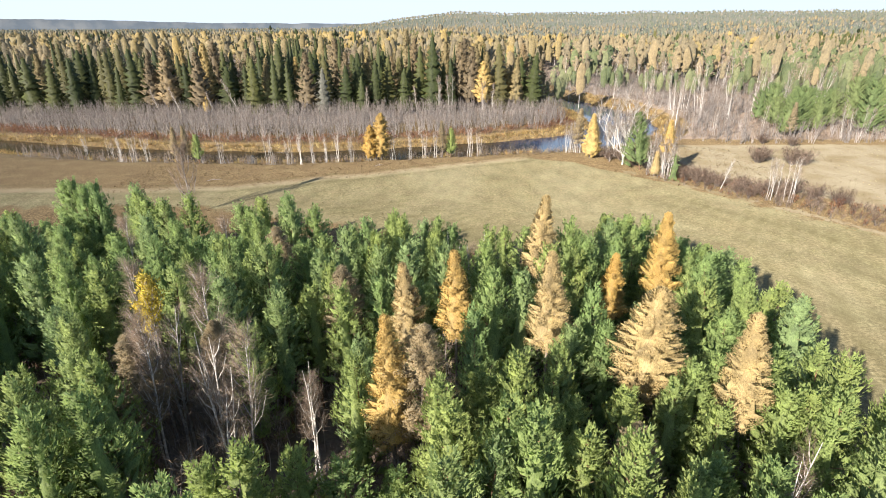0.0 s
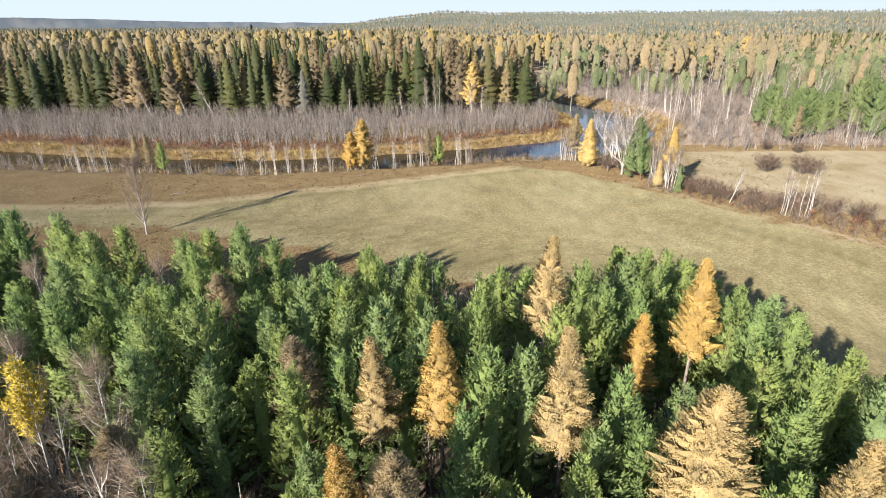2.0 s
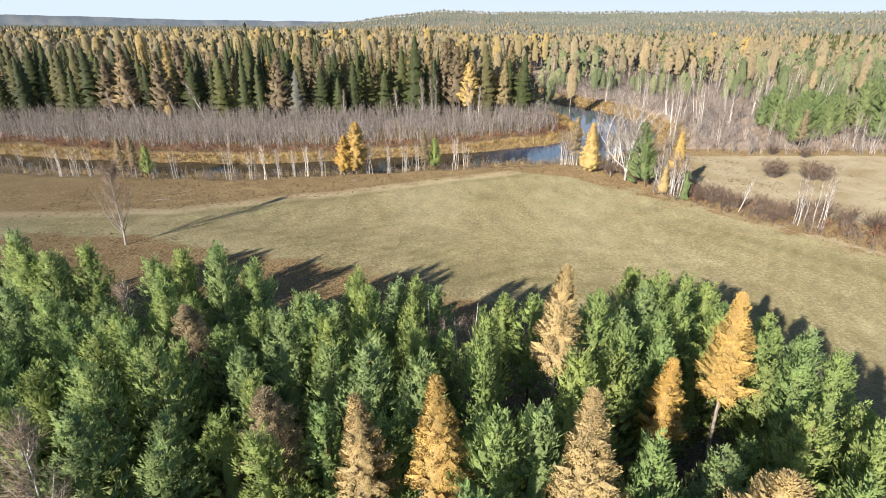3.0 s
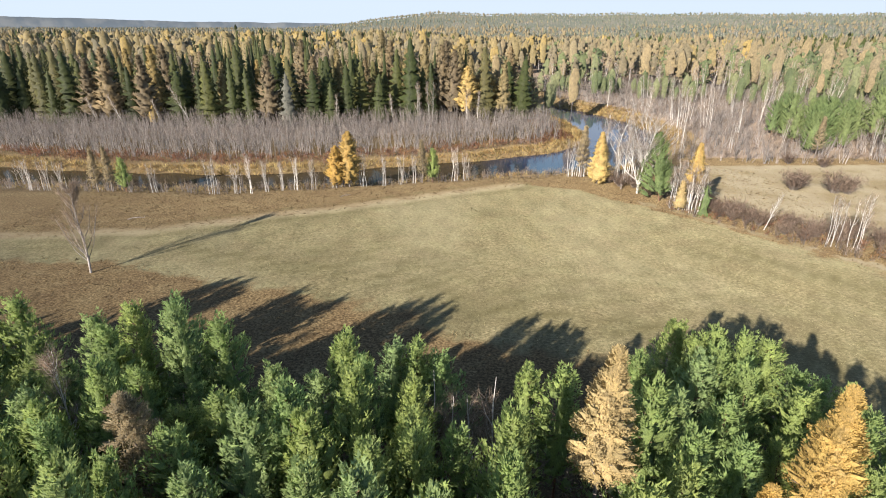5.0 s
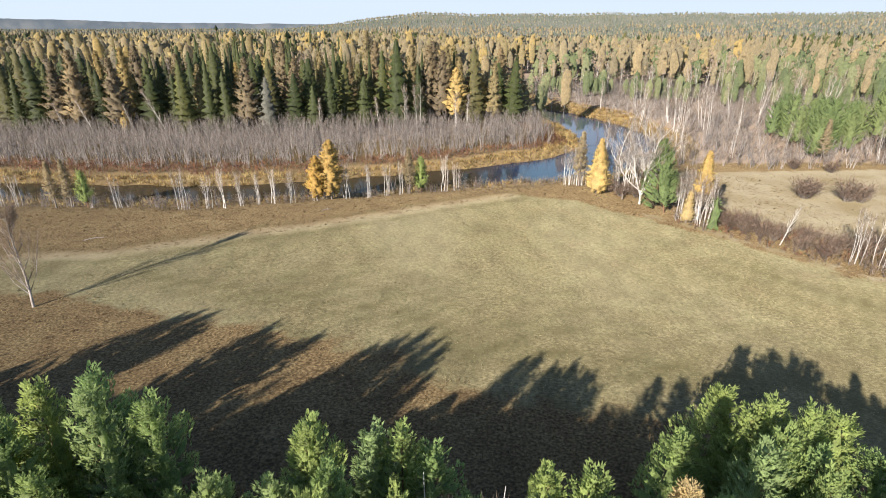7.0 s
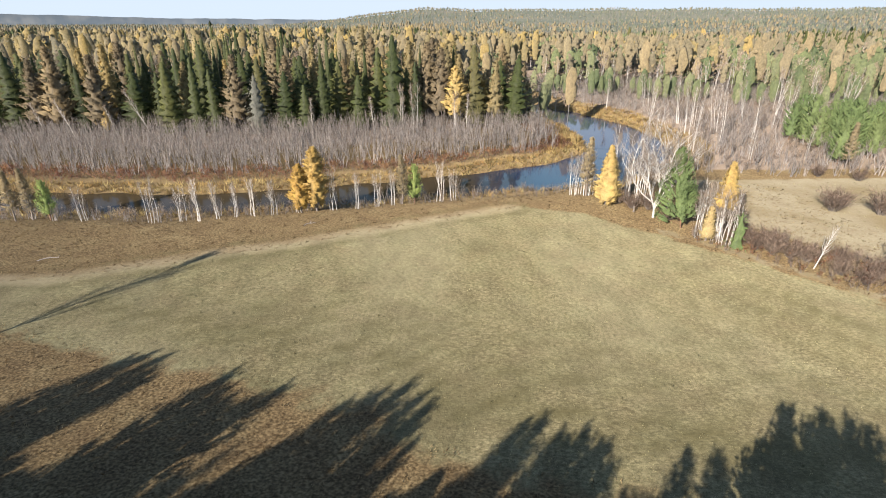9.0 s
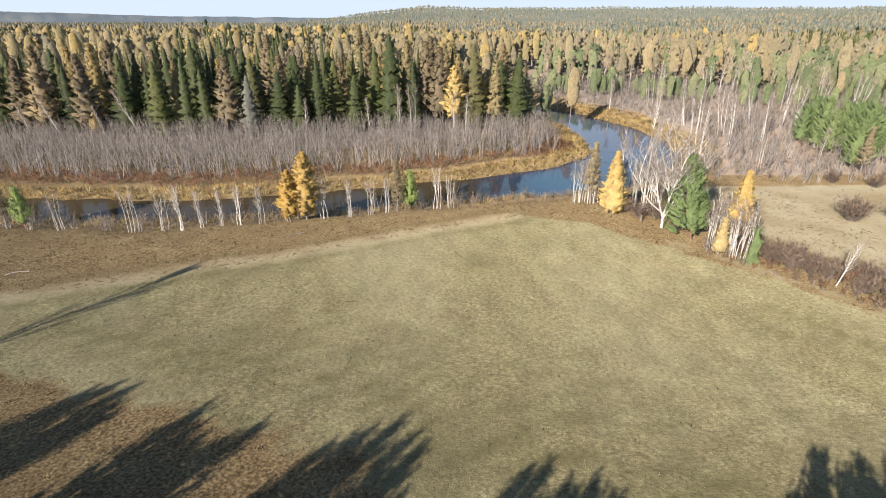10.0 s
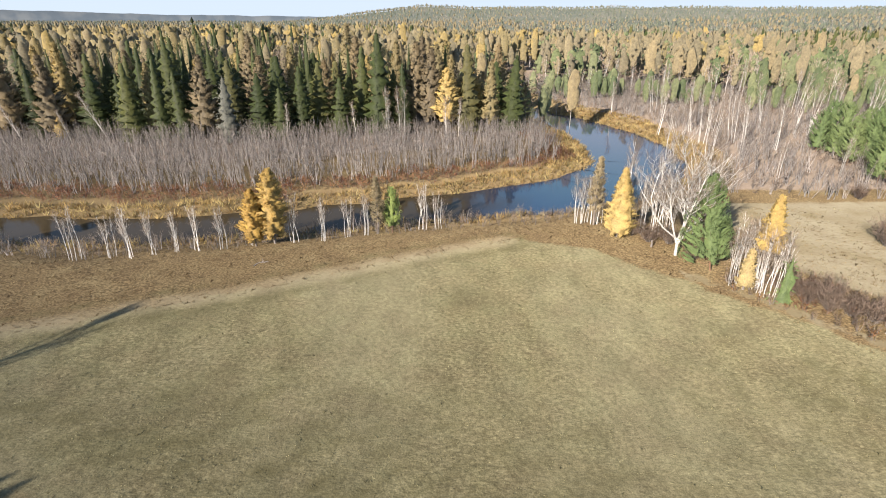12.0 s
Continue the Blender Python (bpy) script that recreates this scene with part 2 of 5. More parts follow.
def make_water_material():
    m, t, b, out = nodes_of("river_water")
    co = t.nodes.new("ShaderNodeTexCoord")
    sep = t.nodes.new("ShaderNodeSeparateXYZ")
    t.links.new(co.outputs["Object"], sep.inputs[0])
    # shallow silty brown upstream with sky gloss cut; blue sky reflection painted on the bend
    sky_share = calc(t, "ADD", calc(t, "MULTIPLY", calc(t, "SUBTRACT", sep.outputs[0], 14.0), 0.03), calc(t, "MULTIPLY", noise_of(t, 0.12, 4), 0.5))
    t.links.new(ramp(t, sky_share, [(0.15, (0.054, 0.040, 0.023)), (0.75, (0.016, 0.038, 0.090))]), b.inputs["Base Color"])
    t.links.new(ramp(t, sky_share, [(0.35, (0.05, 0.05, 0.05)), (0.85, (0.5, 0.5, 0.5))]), b.inputs["Specular IOR Level"])
    b.inputs["Roughness"].default_value = 0.04
    b.inputs["IOR"].default_value = 1.33
    bumped(t, b, noise_of(t, 1.4, 3), 0.05, 0.05)
    return m


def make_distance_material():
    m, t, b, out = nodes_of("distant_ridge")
    # distance haze painted as a blue-grey base that also glows faintly
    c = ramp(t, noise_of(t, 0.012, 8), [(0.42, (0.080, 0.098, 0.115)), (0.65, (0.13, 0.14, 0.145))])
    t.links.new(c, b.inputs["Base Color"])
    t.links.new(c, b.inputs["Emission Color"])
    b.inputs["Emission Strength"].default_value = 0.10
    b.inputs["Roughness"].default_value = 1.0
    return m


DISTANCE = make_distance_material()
GROUND, WATER = make_ground_material(), make_water_material()


# ---- the lie of the land ----
# the river's middle line and half width, from the near reach round the bend and away
RIVER = np.array([(-420, 236, 7), (-260, 205, 7), (-170, 184, 7), (-110, 168, 7), (-80, 164, 7), (-50, 162, 7), (-25, 166, 7), (0, 172.5, 8), (15, 176, 9), (31, 181, 11), (46, 187, 12),
                  (58, 197, 12.5), (66, 211, 13), (69, 228, 13), (69, 245, 13), (66, 262, 12), (61, 281, 10), (53, 302, 7), (44, 330, 6), (36, 380, 6), (60, 470, 6)], float)
# the mown field's outline
FIELD = np.array([(-130, 116), (-75, 116), (-52, 120), (-35, 126), (-22, 131), (-7, 138), (8, 145), (21, 150), (32, 146.2), (43.6, 132.4), (51.6, 122.2), (59.6, 111.2), (71.6, 95), (89, 67), (100, 30), (60, -20), (35, 20), (42, 52), (36, 72), (18, 78), (5, 81), (-7, 90), (-20, 95), (-38, 100), (-52, 106), (-75, 106), (-130, 104)], float)
# the near pine wood's outline
WOOD = np.array([(-130, 52), (-75, 60), (-55, 65), (-47, 71), (-43, 74), (-37, 67), (-19, 64), (-6, 61), (-1, 57), (4, 51), (11, 52.5), (17, 58), (22, 64.5), (28, 63), (31.5, 56), (31.5, 47), (30.5, 36), (28, 27), (25, 8), (24, -25), (-130, -25)], float)


def inside(poly, x, y):
    hit = np.zeros(x.shape, bool)
    for (ax, ay), (bx, by) in zip(poly, np.roll(poly, -1, 0)):
        cross = (ay > y) != (by > y)
        at = ax + (y - ay) / (by - ay if by != ay else 1e-9) * (bx - ax)
        hit ^= cross & (x < at)
    return hit


def away(line, x, y, closed=False):
    """Distance to a line of points, and of the nearest piece its side (left: +1) and half width."""
    best, side, half = np.full(x.shape, 1e9), np.ones(x.shape), np.zeros(x.shape)
    pts = np.vstack([line, line[:1]]) if closed else line
    for a, b in zip(pts[:-1], pts[1:]):
        e = b[:2] - a[:2]
        k = np.clip(((x - a[0]) * e[0] + (y - a[1]) * e[1]) / (e @ e), 0, 1)
        dx, dy = x - a[0] - k * e[0], y - a[1] - k * e[1]
        d = np.hypot(dx, dy)
        near = d < best
        best = np.where(near, d, best)
        side = np.where(near, np.sign(e[0] * dy - e[1] * dx), side)
        if line.shape[1] > 2:
            half = np.where(near, a[2] + k * (b[2] - a[2]), half)
    return best, side, half


def smooth(v, a, b):
    k = np.clip((v - a) / (b - a), 0, 1)
    return k * k * (3 - 2 * k)


def waves(x, y, size, seed):
    """Cheap smooth unevenness between about -1 and 1."""
    r = np.random.RandomState(seed)
    out = np.zeros(np.shape(x))
    for _ in range(7):
        a, p, s = r.uniform(0, 2 * np.pi), r.uniform(0, 6.3), r.uniform(0.6, 1.7)
        out += np.sin((x * np.cos(a) + y * np.sin(a)) * 2 * np.pi * s / size + p)
    return out / 4


def river_edge(x, y):
    d, side, half = away(RIVER, x, y)
    return d - half + 1.2 * waves(x, y, 19, 5), side


def ground_z(x, y):
    x, y = np.asarray(x, float), np.asarray(y, float)
    d, side = river_edge(x, y)
    near = -2.5 + 2.5 * smooth(d, -0.5, 15)
    far = -2.5 + 1.0 * smooth(d, -0.5, 3) + 0.8 * smooth(d, 3, 60) + 4.0 * smooth(y, 245, 330) * smooth(x, 60, 0)
    z = np.where(side > 0, far, near)
    z = np.where(d < 0, -2.45 - np.clip(-d * 0.3, 0, 1.3), z)
    z = z + 0.12 * waves(x, y, 23, 1) * smooth(d, 4, 12)
    # the wooded rise and the far ridges
    u, r = x / np.maximum(y, 200), np.hypot(x, y)
    rise = smooth(u, -0.26, 0.02) * (104 - 16 * smooth(u, 0, 0.8) + 5 * waves(u, 0 * u, 0.7, 3) + 3 * waves(u, 0 * u, 0.16, 8)) * smooth(r, 1300, 3300)
    rise = rise + 24 * smooth(u, -0.02, -0.26) * smooth(r, 1300, 3400)
    return z + rise * (y > 0) + 3.0 * waves(x, y, 500, 6) * smooth(y, 400, 1200)


# ---- mesh tools ----
class Shape:
    """Corners and three-cornered faces, gathered before they become one mesh."""

    def __init__(self):
        self.v, self.f, self.m, self.n = [], [], [], 0

    def put(self, v, f, normal):
        self.v.append(np.asarray(v, float).reshape(-1, 3))
        self.m.append(np.asarray(normal, float).reshape(-1, 3))
        self.f.append(np.asarray(f, int).reshape(-1, 3) + self.n)
        self.n += len(self.v[-1])

    def arrays(self):
        if not self.v:
            return np.zeros((0, 3)), np.zeros((0, 3), int), np.zeros((0, 3))
        return np.vstack(self.v), np.vstack(self.f), np.vstack(self.m)


def mesh_of(name, v, f, material, tint=None, flat=True, normal=None):
    me = bpy.data.meshes.new(name)
    v, f = np.ascontiguousarray(v, np.float32), np.ascontiguousarray(f, np.int32)
    me.vertices.add(len(v))
    me.vertices.foreach_set("co", v.ravel())
    me.loops.add(f.size)
    me.loops.foreach_set("vertex_index", f.ravel())
    me.polygons.add(len(f))
    me.polygons.foreach_set("loop_start", np.arange(0, f.size, f.shape[1], dtype=np.int32))
    me.polygons.foreach_set("use_smooth", np.full(len(f), normal is not None or not flat))
    if tint is not None:
        me.attributes.new("tint", "FLOAT", "POINT").data.foreach_set("value", np.ascontiguousarray(tint, np.float32))
    if normal is not None:
        me.attributes.new("custom_normal", "FLOAT_VECTOR", "POINT").data.foreach_set("vector", np.ascontiguousarray(normal, np.float32).ravel())
    me.materials.append(material)
    me.update(calc_edges=True)
    return me


def unit(d):
    return d / np.maximum(np.linalg.norm(d, axis=-1, keepdims=True), 1e-9)


def tube(sh, pts, radii, sides=5):
    pts = np.asarray(pts, float)
    d = unit(np.gradient(pts, axis=0))
    ref = np.where(np.abs(d[:, 2:]) > 0.9, [[1.0, 0, 0]], [[0, 0, 1.0]])
    a = unit(np.cross(d, ref))
    b = np.cross(d, a)
    ang = np.arange(sides) * 2 * np.pi / sides
    ring = pts[:, None] + np.asarray(radii)[:, None, None] * (np.cos(ang)[None, :, None] * a[:, None] + np.sin(ang)[None, :, None] * b[:, None])
    f = []
    for i in range(len(pts) - 1):
        for j in range(sides):
            p, q = i * sides + j, i * sides + (j + 1) % sides
            f += [(p, q, q + sides), (p, q + sides, p + sides)]
    sh.put(ring, f, unit(ring - pts[:, None]))


def blades(sh, at, way, length, width, rng, out=None, belly=0.35, facing=False):
    """Narrow three-cornered leaves or twigs that start at the given places; out: the way in which the crown's skin faces there."""
    at, way = np.asarray(at, float), unit(np.asarray(way, float))
    n = len(at)
    if not n:
        return
    out = way if out is None else unit(np.asarray(out, float))
    length, width = np.broadcast_to(length, n), np.broadcast_to(width, n)
    across = unit(np.cross(way, rng.normal(size=(n, 3)) + 0.4 * np.cross(way, out))) * (width * 0.5)[:, None]
    if facing:
        across = unit(np.cross(way, out) + rng.normal(size=(n, 3)) * 0.25) * (width * 0.5)[:, None]
    tip = at + way * length[:, None]
    waist = at + way * (length * belly)[:, None]
    face = unit(np.cross(2 * across, tip - waist))
    turn = np.where((face * out).sum(1) < 0, -1.0, 1.0)[:, None]
    v = np.stack([waist - across * turn, waist + across * turn, tip], 1)
    sh.put(v, np.arange(3 * n).reshape(-1, 3), np.repeat(unit(face * turn * 0.22 + out), 3, 0))


def plumes(sh, at, way, length, girth, rng, out, sides=4):
    """Bushy shoots: uneven spindles of a few sides, soft to the light."""
    n = len(at)
    way = unit(way)
    a = unit(np.cross(way, rng.normal(size=(n, 3))))
    b = np.cross(way, a)
    ang = np.arange(sides) * 2 * np.pi / sides
    rad = a[:, None] * np.cos(ang)[None, :, None] + b[:, None] * np.sin(ang)[None, :, None]
    up = rng.uniform(0.15, 0.55, (n, sides, 1))
    ring = at[:, None] + rad * (girth[:, None] * rng.uniform(0.65, 1.35, (n, sides)))[:, :, None] + way[:, None] * length[:, None, None] * up
    v = np.concatenate([(at - way * 0.1)[:, None], ring, (at + way * length[:, None])[:, None]], 1)
    m = np.concatenate([unit(out - way * 0.3)[:, None], unit(rad * 0.6 + out[:, None] * 0.9), unit(way * 0.6 + out)[:, None]], 1)
    f = []
    for j in range(sides):
        k = (j + 1) % sides
        f += [(0, 1 + k, 1 + j), (sides + 1, 1 + j, 1 + k)]
    sh.put(v, (np.array(f)[None] + (np.arange(n) * (sides + 2))[:, None, None]), m)


def hull(sh, rng, heights, radii, sides=8, jitter=0.22):
    """The closed inner body of a crown, lumpy all round."""
    heights, radii = np.asarray(heights, float), np.asarray(radii, float)
    n = len(heights)
    a = (np.arange(sides)[None] + 0.5 * (np.arange(n) % 2)[:, None]) * 2 * np.pi / sides
    rr = (radii if radii.ndim == 2 else radii[:, None]) * rng.uniform(1 - jitter, 1 + jitter, (n, sides))
    step = (heights[-1] - heights[0]) / n
    v = np.stack([rr * np.cos(a), rr * np.sin(a), heights[:, None] + rng.uniform(-0.35, 0.35, (n, sides)) * step], -1)
    m = unit(np.stack([np.cos(a), np.sin(a), np.full(a.shape, 0.45)], -1))
    f = []
    for i in range(n - 1):
        for j in range(sides):
            p, q = i * sides + j, i * sides + (j + 1) % sides
            f += [(p, q, q + sides), (p, q + sides, p + sides)]
    k = n * sides
    f += [((n - 1) * sides + j, (n - 1) * sides + (j + 1) % sides, k) for j in range(sides)]
    f += [((j + 1) % sides, j, k + 1) for j in range(sides)]
    v = np.vstack([v.reshape(-1, 3), [(0, 0, heights[-1] + step * 0.7), (0, 0, heights[0] - step * 0.2)]])
    sh.put(v, f, np.vstack([m.reshape(-1, 3), [(0, 0, 1), (0, 0, -1)]]))


def part(name, shape, material, parent, label=""):
    v, f, m = shape.arrays()
    ob = new(name, mesh_of(name, v, f, material, normal=m))
    ob.parent = parent
    return tagged(ob, label)


# ---- plants: each maker gives (part name, shape, material) ----
def needles(sh, at, way, length, width, rng, out):
    """Small pointed sprays, one face each, lit like the side of the crown that they clothe."""
    blades(sh, at, way, length, width, rng, out, 0.3, True)


def make_pine(rng, h=16.0, r=2.3, low=0.34, boughs=62, taper=0.8, sprays=43, lead=1):
    """A young pine: tiers of boughs that turn up at the end, each clothed in short upright sprays."""
    trunk, crown = Shape(), Shape()
    bend = rng.normal(size=2) * 0.25
    k = np.linspace(0, 1, 7)
    line = np.stack([bend[0] * np.sin(k * 3), bend[1] * np.sin(k * 2.5), k * h], 1)
    tube(trunk, line, 0.13 * (1 - k) ** 1.1 + 0.012, 6)
    base = h * rng.uniform(low - 0.05, low + 0.06)
    lop = rng.uniform(0, 6.3, 2)
    rings = np.linspace(0.08, 0.9, 7)
    hull(crown, rng, base + rings * (h - base) - 0.3, 0.36 * r * (1 - rings) ** taper * np.minimum(1, 0.6 + 1.5 * rings), 6, 0.35)
    for i in range(boughs):
        s = np.clip((i + rng.uniform(0, 1)) / boughs, 0, 0.97) ** 0.86
        a = i * 2.39996 + rng.normal() * 0.4
        ring = np.array([np.cos(a), np.sin(a), 0])
        uneven = 1 + 0.22 * np.sin(a + lop[0] + 4 * s) + 0.15 * np.sin(2 * a + lop[1] - 7 * s)
        reach = (r * (1 - s) ** taper * min(1.0, 0.62 + 1.6 * s) * uneven + 0.1) * rng.uniform(0.62, 1.1)
        root = np.array([np.interp(s, k, line[:, 0]), np.interp(s, k, line[:, 1]), base + s * (h - base) - 0.42 * reach])
        arm = ring * reach + np.array([0, 0, (0.34 + 0.3 * s) * reach])
        tip = root + arm
        if i % 2:
            tube(trunk, [root, tip], [0.035, 0.012], 3)
        fat = rng.uniform(0.34, 0.56) * (1.1 - 0.5 * s)
        up = unit(arm * 0.3 + np.array([0, 0, 0.85 * reach]))
        long = rng.uniform(1.0, 1.7) * (1.1 - 0.35 * s)
        plumes(crown, (root + arm * 0.55)[None], (tip + up * long * 0.5 - root - arm * 0.55)[None], np.array([np.linalg.norm(arm) * 0.45 + long * 0.45]), np.array([fat * 0.62]), rng, unit(ring + np.array([0, 0, 0.4]))[None], 5)
        m = sprays
        q = rng.uniform(0, 1, m) ** 0.8
        off = unit(rng.normal(size=(m, 3)) + ring * 0.45 + np.array([0, 0, 0.1]))
        girth = fat * np.where(q < 0.55, 0.55 + 0.8 * q, (1 - q) ** 0.6 * 1.36 + 0.08)
        spine = np.where(q[:, None] < 0.5, root + arm * (0.35 + 1.3 * q[:, None]), tip + up * (long * (q[:, None] - 0.5) * 1.6))
        at = spine + off * girth[:, None]
        way = up * 1.15 + off * 0.5 + rng.normal(size=(m, 3)) * 0.2
        skin = unit(off * 0.6 + ring * 0.6 + np.array([0, 0, 0.32]))
        needles(crown, at, way, rng.uniform(0.30, 0.60, m) * (1.1 - 0.3 * s), rng.uniform(0.11, 0.20, m), rng, skin)
    for j in range(lead):
        m = 40
        t, b = np.linspace(0, 1, m), rng.uniform(0, 6.3, m)
        side = np.stack([np.cos(b), np.sin(b), 0 * b], 1)
        foot = line[-1] + (rng.normal(size=3) * (0.5, 0.5, 0.3) if j else 0)
        at = foot + side * (0.34 * (1 - t) + 0.02)[:, None] + np.stack([0 * t, 0 * t, 1.9 * (t - 1.15)], 1)
        needles(crown, at, side * 0.55 * (1.1 - t)[:, None] + np.array([0, 0, 1.0]), rng.uniform(0.25, 0.45, m), rng.uniform(0.10, 0.16, m), rng, unit(side * 0.8 + np.array([0, 0, 0.4])))
    for _ in range(10):
        z, b = rng.uniform(base * 0.35, base), rng.uniform(0, 6.3)
        L1 = rng.uniform(0.5, 1.6)
        root = np.array([line[2, 0] * 0.5, line[2, 1] * 0.5, z])
        tube(trunk, [root, root + L1 * np.array([np.cos(b), np.sin(b), -0.1])], [0.02, 0.006], 3)
    return [("trunk", trunk, PINE_BARK), ("crown", crown, PINE)]


def make_larch(rng, h=16.0, r=2.2, leaf=None, dense=1.0, fine=1.0, round_top=False, low=0.22, boughs=105, core=0.42):
    """A larch: straight stem, many level boughs, each a soft feathery spray of needles, ragged below."""
    trunk, crown = Shape(), Shape()
    k = np.linspace(0, 1, 6)
    line = np.stack([0.15 * np.sin(k * 4), 0.12 * np.sin(k * 3 + 1), k * h], 1)
    tube(trunk, line, 0.17 * (1 - k) ** 0.9 + 0.015, 6)
    base = h * low
    lobe = rng.uniform(0, 6.3, 3)

    def body_at(s):
        if round_top:
            return r * (1 - s ** 2.2) ** 0.8 * np.minimum(1, 0.45 + 2.0 * s)
        return r * (1 - s) ** 0.88 * np.minimum(1.0, 0.55 + 2.6 * s)

    def girth_at(s, a):
        z = s * (h - base)
        return body_at(s) * (1 + 0.08 * np.sin(3 * a + lobe[0] + 1.3 * z) + 0.07 * np.sin(2 * a + lobe[1] - 2.1 * z) + 0.06 * np.sin(5 * a + lobe[2] + 3.1 * z)) + 0.05
    if core:
        rings = np.linspace(0.06, 0.92, 12)
        turn = (np.arange(9)[None] + 0.5 * (np.arange(12) % 2)[:, None]) * 2 * np.pi / 9
        hull(crown, rng, base + rings * (h - base), core * girth_at(rings[:, None], turn), 9, 0.22)
    m = int(62 * dense)
    for i in range(boughs):
        s = np.clip(((i + rng.uniform(0, 1)) / boughs) ** 0.9, 0, 0.985)
        a = i * 2.39996 + rng.normal() * 0.5
        ring = np.array([np.cos(a), np.sin(a), 0])
        L = girth_at(s, a) * rng.uniform(0.8, 1.08)
        root = np.array([np.interp(s, k, line[:, 0]), np.interp(s, k, line[:, 1]), base + s * (h - base) - 0.25 * L])
        arm = ring * L + np.array([0, 0, L * rng.uniform(0.15, 0.5)])
        if i % 3 == 0:
            tube(trunk, [root, root + arm], [0.03, 0.006], 3)
        soft = (0.30 if core and fine >= 1 else 0.2 if core else 0.12) * (1.15 - 0.6 * s) * max(1.0, fine)
        plumes(crown, (root + arm * 0.42)[None], (arm * 0.6 + np.array([0, 0, 0.35]))[None], np.array([L * 0.62 + 0.25]), np.array([soft]), rng, unit(ring + np.array([0, 0, 0.35]))[None], 5)
        q = rng.uniform(0.18, 1.05, m) ** 0.7
        off = unit(rng.normal(size=(m, 3)))
        at = root + arm * q[:, None] + off * ((0.16 + 0.20 * np.sin(q * 2.9)) * (1.1 - 0.4 * s) * rng.uniform(0.3, 1.2, m))[:, None]
        way = ring * 0.35 + off * 0.45 + np.array([0, 0, 0.75]) + rng.normal(size=(m, 3)) * 0.3
        skin = unit(off * 0.35 + ring * 0.85 + np.array([0, 0, 0.30]))
        needles(crown, at, way, rng.uniform(0.20, 0.42, m) * fine, rng.uniform(0.085, 0.16, m) * fine, rng, skin)
    m = 30
    t, b = np.linspace(0, 1, m), rng.uniform(0, 6.3, m)
    side = np.stack([np.cos(b), np.sin(b), 0 * b], 1)
    needles(crown, line[-1] + side * (0.22 * (1 - t))[:, None] + np.stack([0 * t, 0 * t, 1.5 * (t - 1.1)], 1), side * 0.4 + np.array([0, 0, 1.0]), rng.uniform(0.2, 0.4, m), 0.09, rng, unit(side + np.array([0, 0, 0.3])))
    if low > 0.25:
        n = 420
        z, a = rng.uniform(0.10, low + 0.10, n) * h, rng.uniform(0, 6.3, n)
        ring = np.stack([np.cos(a), np.sin(a), 0 * a], 1)
        blades(trunk, ring * (r * 0.8 * rng.uniform(0.1, 1, n))[:, None] + np.stack([0 * z, 0 * z, z], 1), ring * 0.6 + np.array([0, 0, 0.5]) + rng.normal(size=(n, 3)) * 0.5, rng.uniform(0.3, 0.8, n), 0.045, rng)
    return [("trunk", trunk, GREY_BARK), ("crown", crown, leaf or GOLD)]


def make_spruce(rng, h=22.0, r=2.6, leaf=None):
    """A spruce: tiers of drooping boughs hung with sprays, a narrow ragged top."""
    trunk, crown = Shape(), Shape()
    tube(trunk, [(0, 0, 0), (0.1, 0, h * 0.5), (0, 0, h)], [0.22, 0.12, 0.02], 5)
    at, way, ln, wd, skin = [], [], [], [], []
    lop = rng.uniform(0, 6.3, 2)
    z = h * 0.05
    while z < h - 0.3:
        s = z / h
        body = r * (1 - s) ** 0.66 * min(1, 0.66 + 1.2 * s) + 0.12
        for a in np.arange(8) * 0.785 + rng.uniform(0, 6.3):
            a = a + rng.normal() * 0.2
            L = body * (1 + 0.2 * np.sin(a + lop[0] + 5 * s) + 0.12 * np.sin(3 * a + lop[1] - 9 * s)) * rng.uniform(0.6, 1.15)
            out = np.array([np.cos(a), np.sin(a), 0])
            for q in np.arange(0.35, 1.01, 0.95 / max(1.0, L)):
                at.append(np.array([0, 0, z]) + out * L * q + np.array([0, 0, -0.30 * L * q + 0.18 * L * q * q]) + rng.normal(size=3) * 0.12)
                way.append(out * 0.7 + np.array([0, 0, -0.75 + 0.7 * s]) + rng.normal(size=3) * 0.3)
                ln.append(rng.uniform(0.8, 1.5) * (1.1 - 0.4 * s))
                wd.append(rng.uniform(0.35, 0.65) * (1.1 - 0.4 * s))
                skin.append(out * 0.75 + np.array([0, 0, 0.35]) + rng.normal(size=3) * 0.25)
        z += rng.uniform(0.7, 1.0)
    blades(crown, np.array(at), np.array(way), np.array(ln), np.array(wd), rng, np.array(skin), 0.35, True)
    rings = np.linspace(0.04, 0.95, int(h * 0.8) | 1)
    tier = np.where(np.arange(len(rings)) % 2, 0.55, 1.0)
    hull(crown, rng, rings * h, 0.62 * tier * r * (1 - rings) ** 0.66 + 0.06, 8, 0.4)
    blades(crown, [(0, 0, h - 0.7)] * 6, rng.normal(size=(6, 3)) * 0.18 + (0, 0, 1), 1.1, 0.22, rng)
    return [("trunk", trunk, DARK_BARK), ("crown", crown, leaf or SPRUCE)]


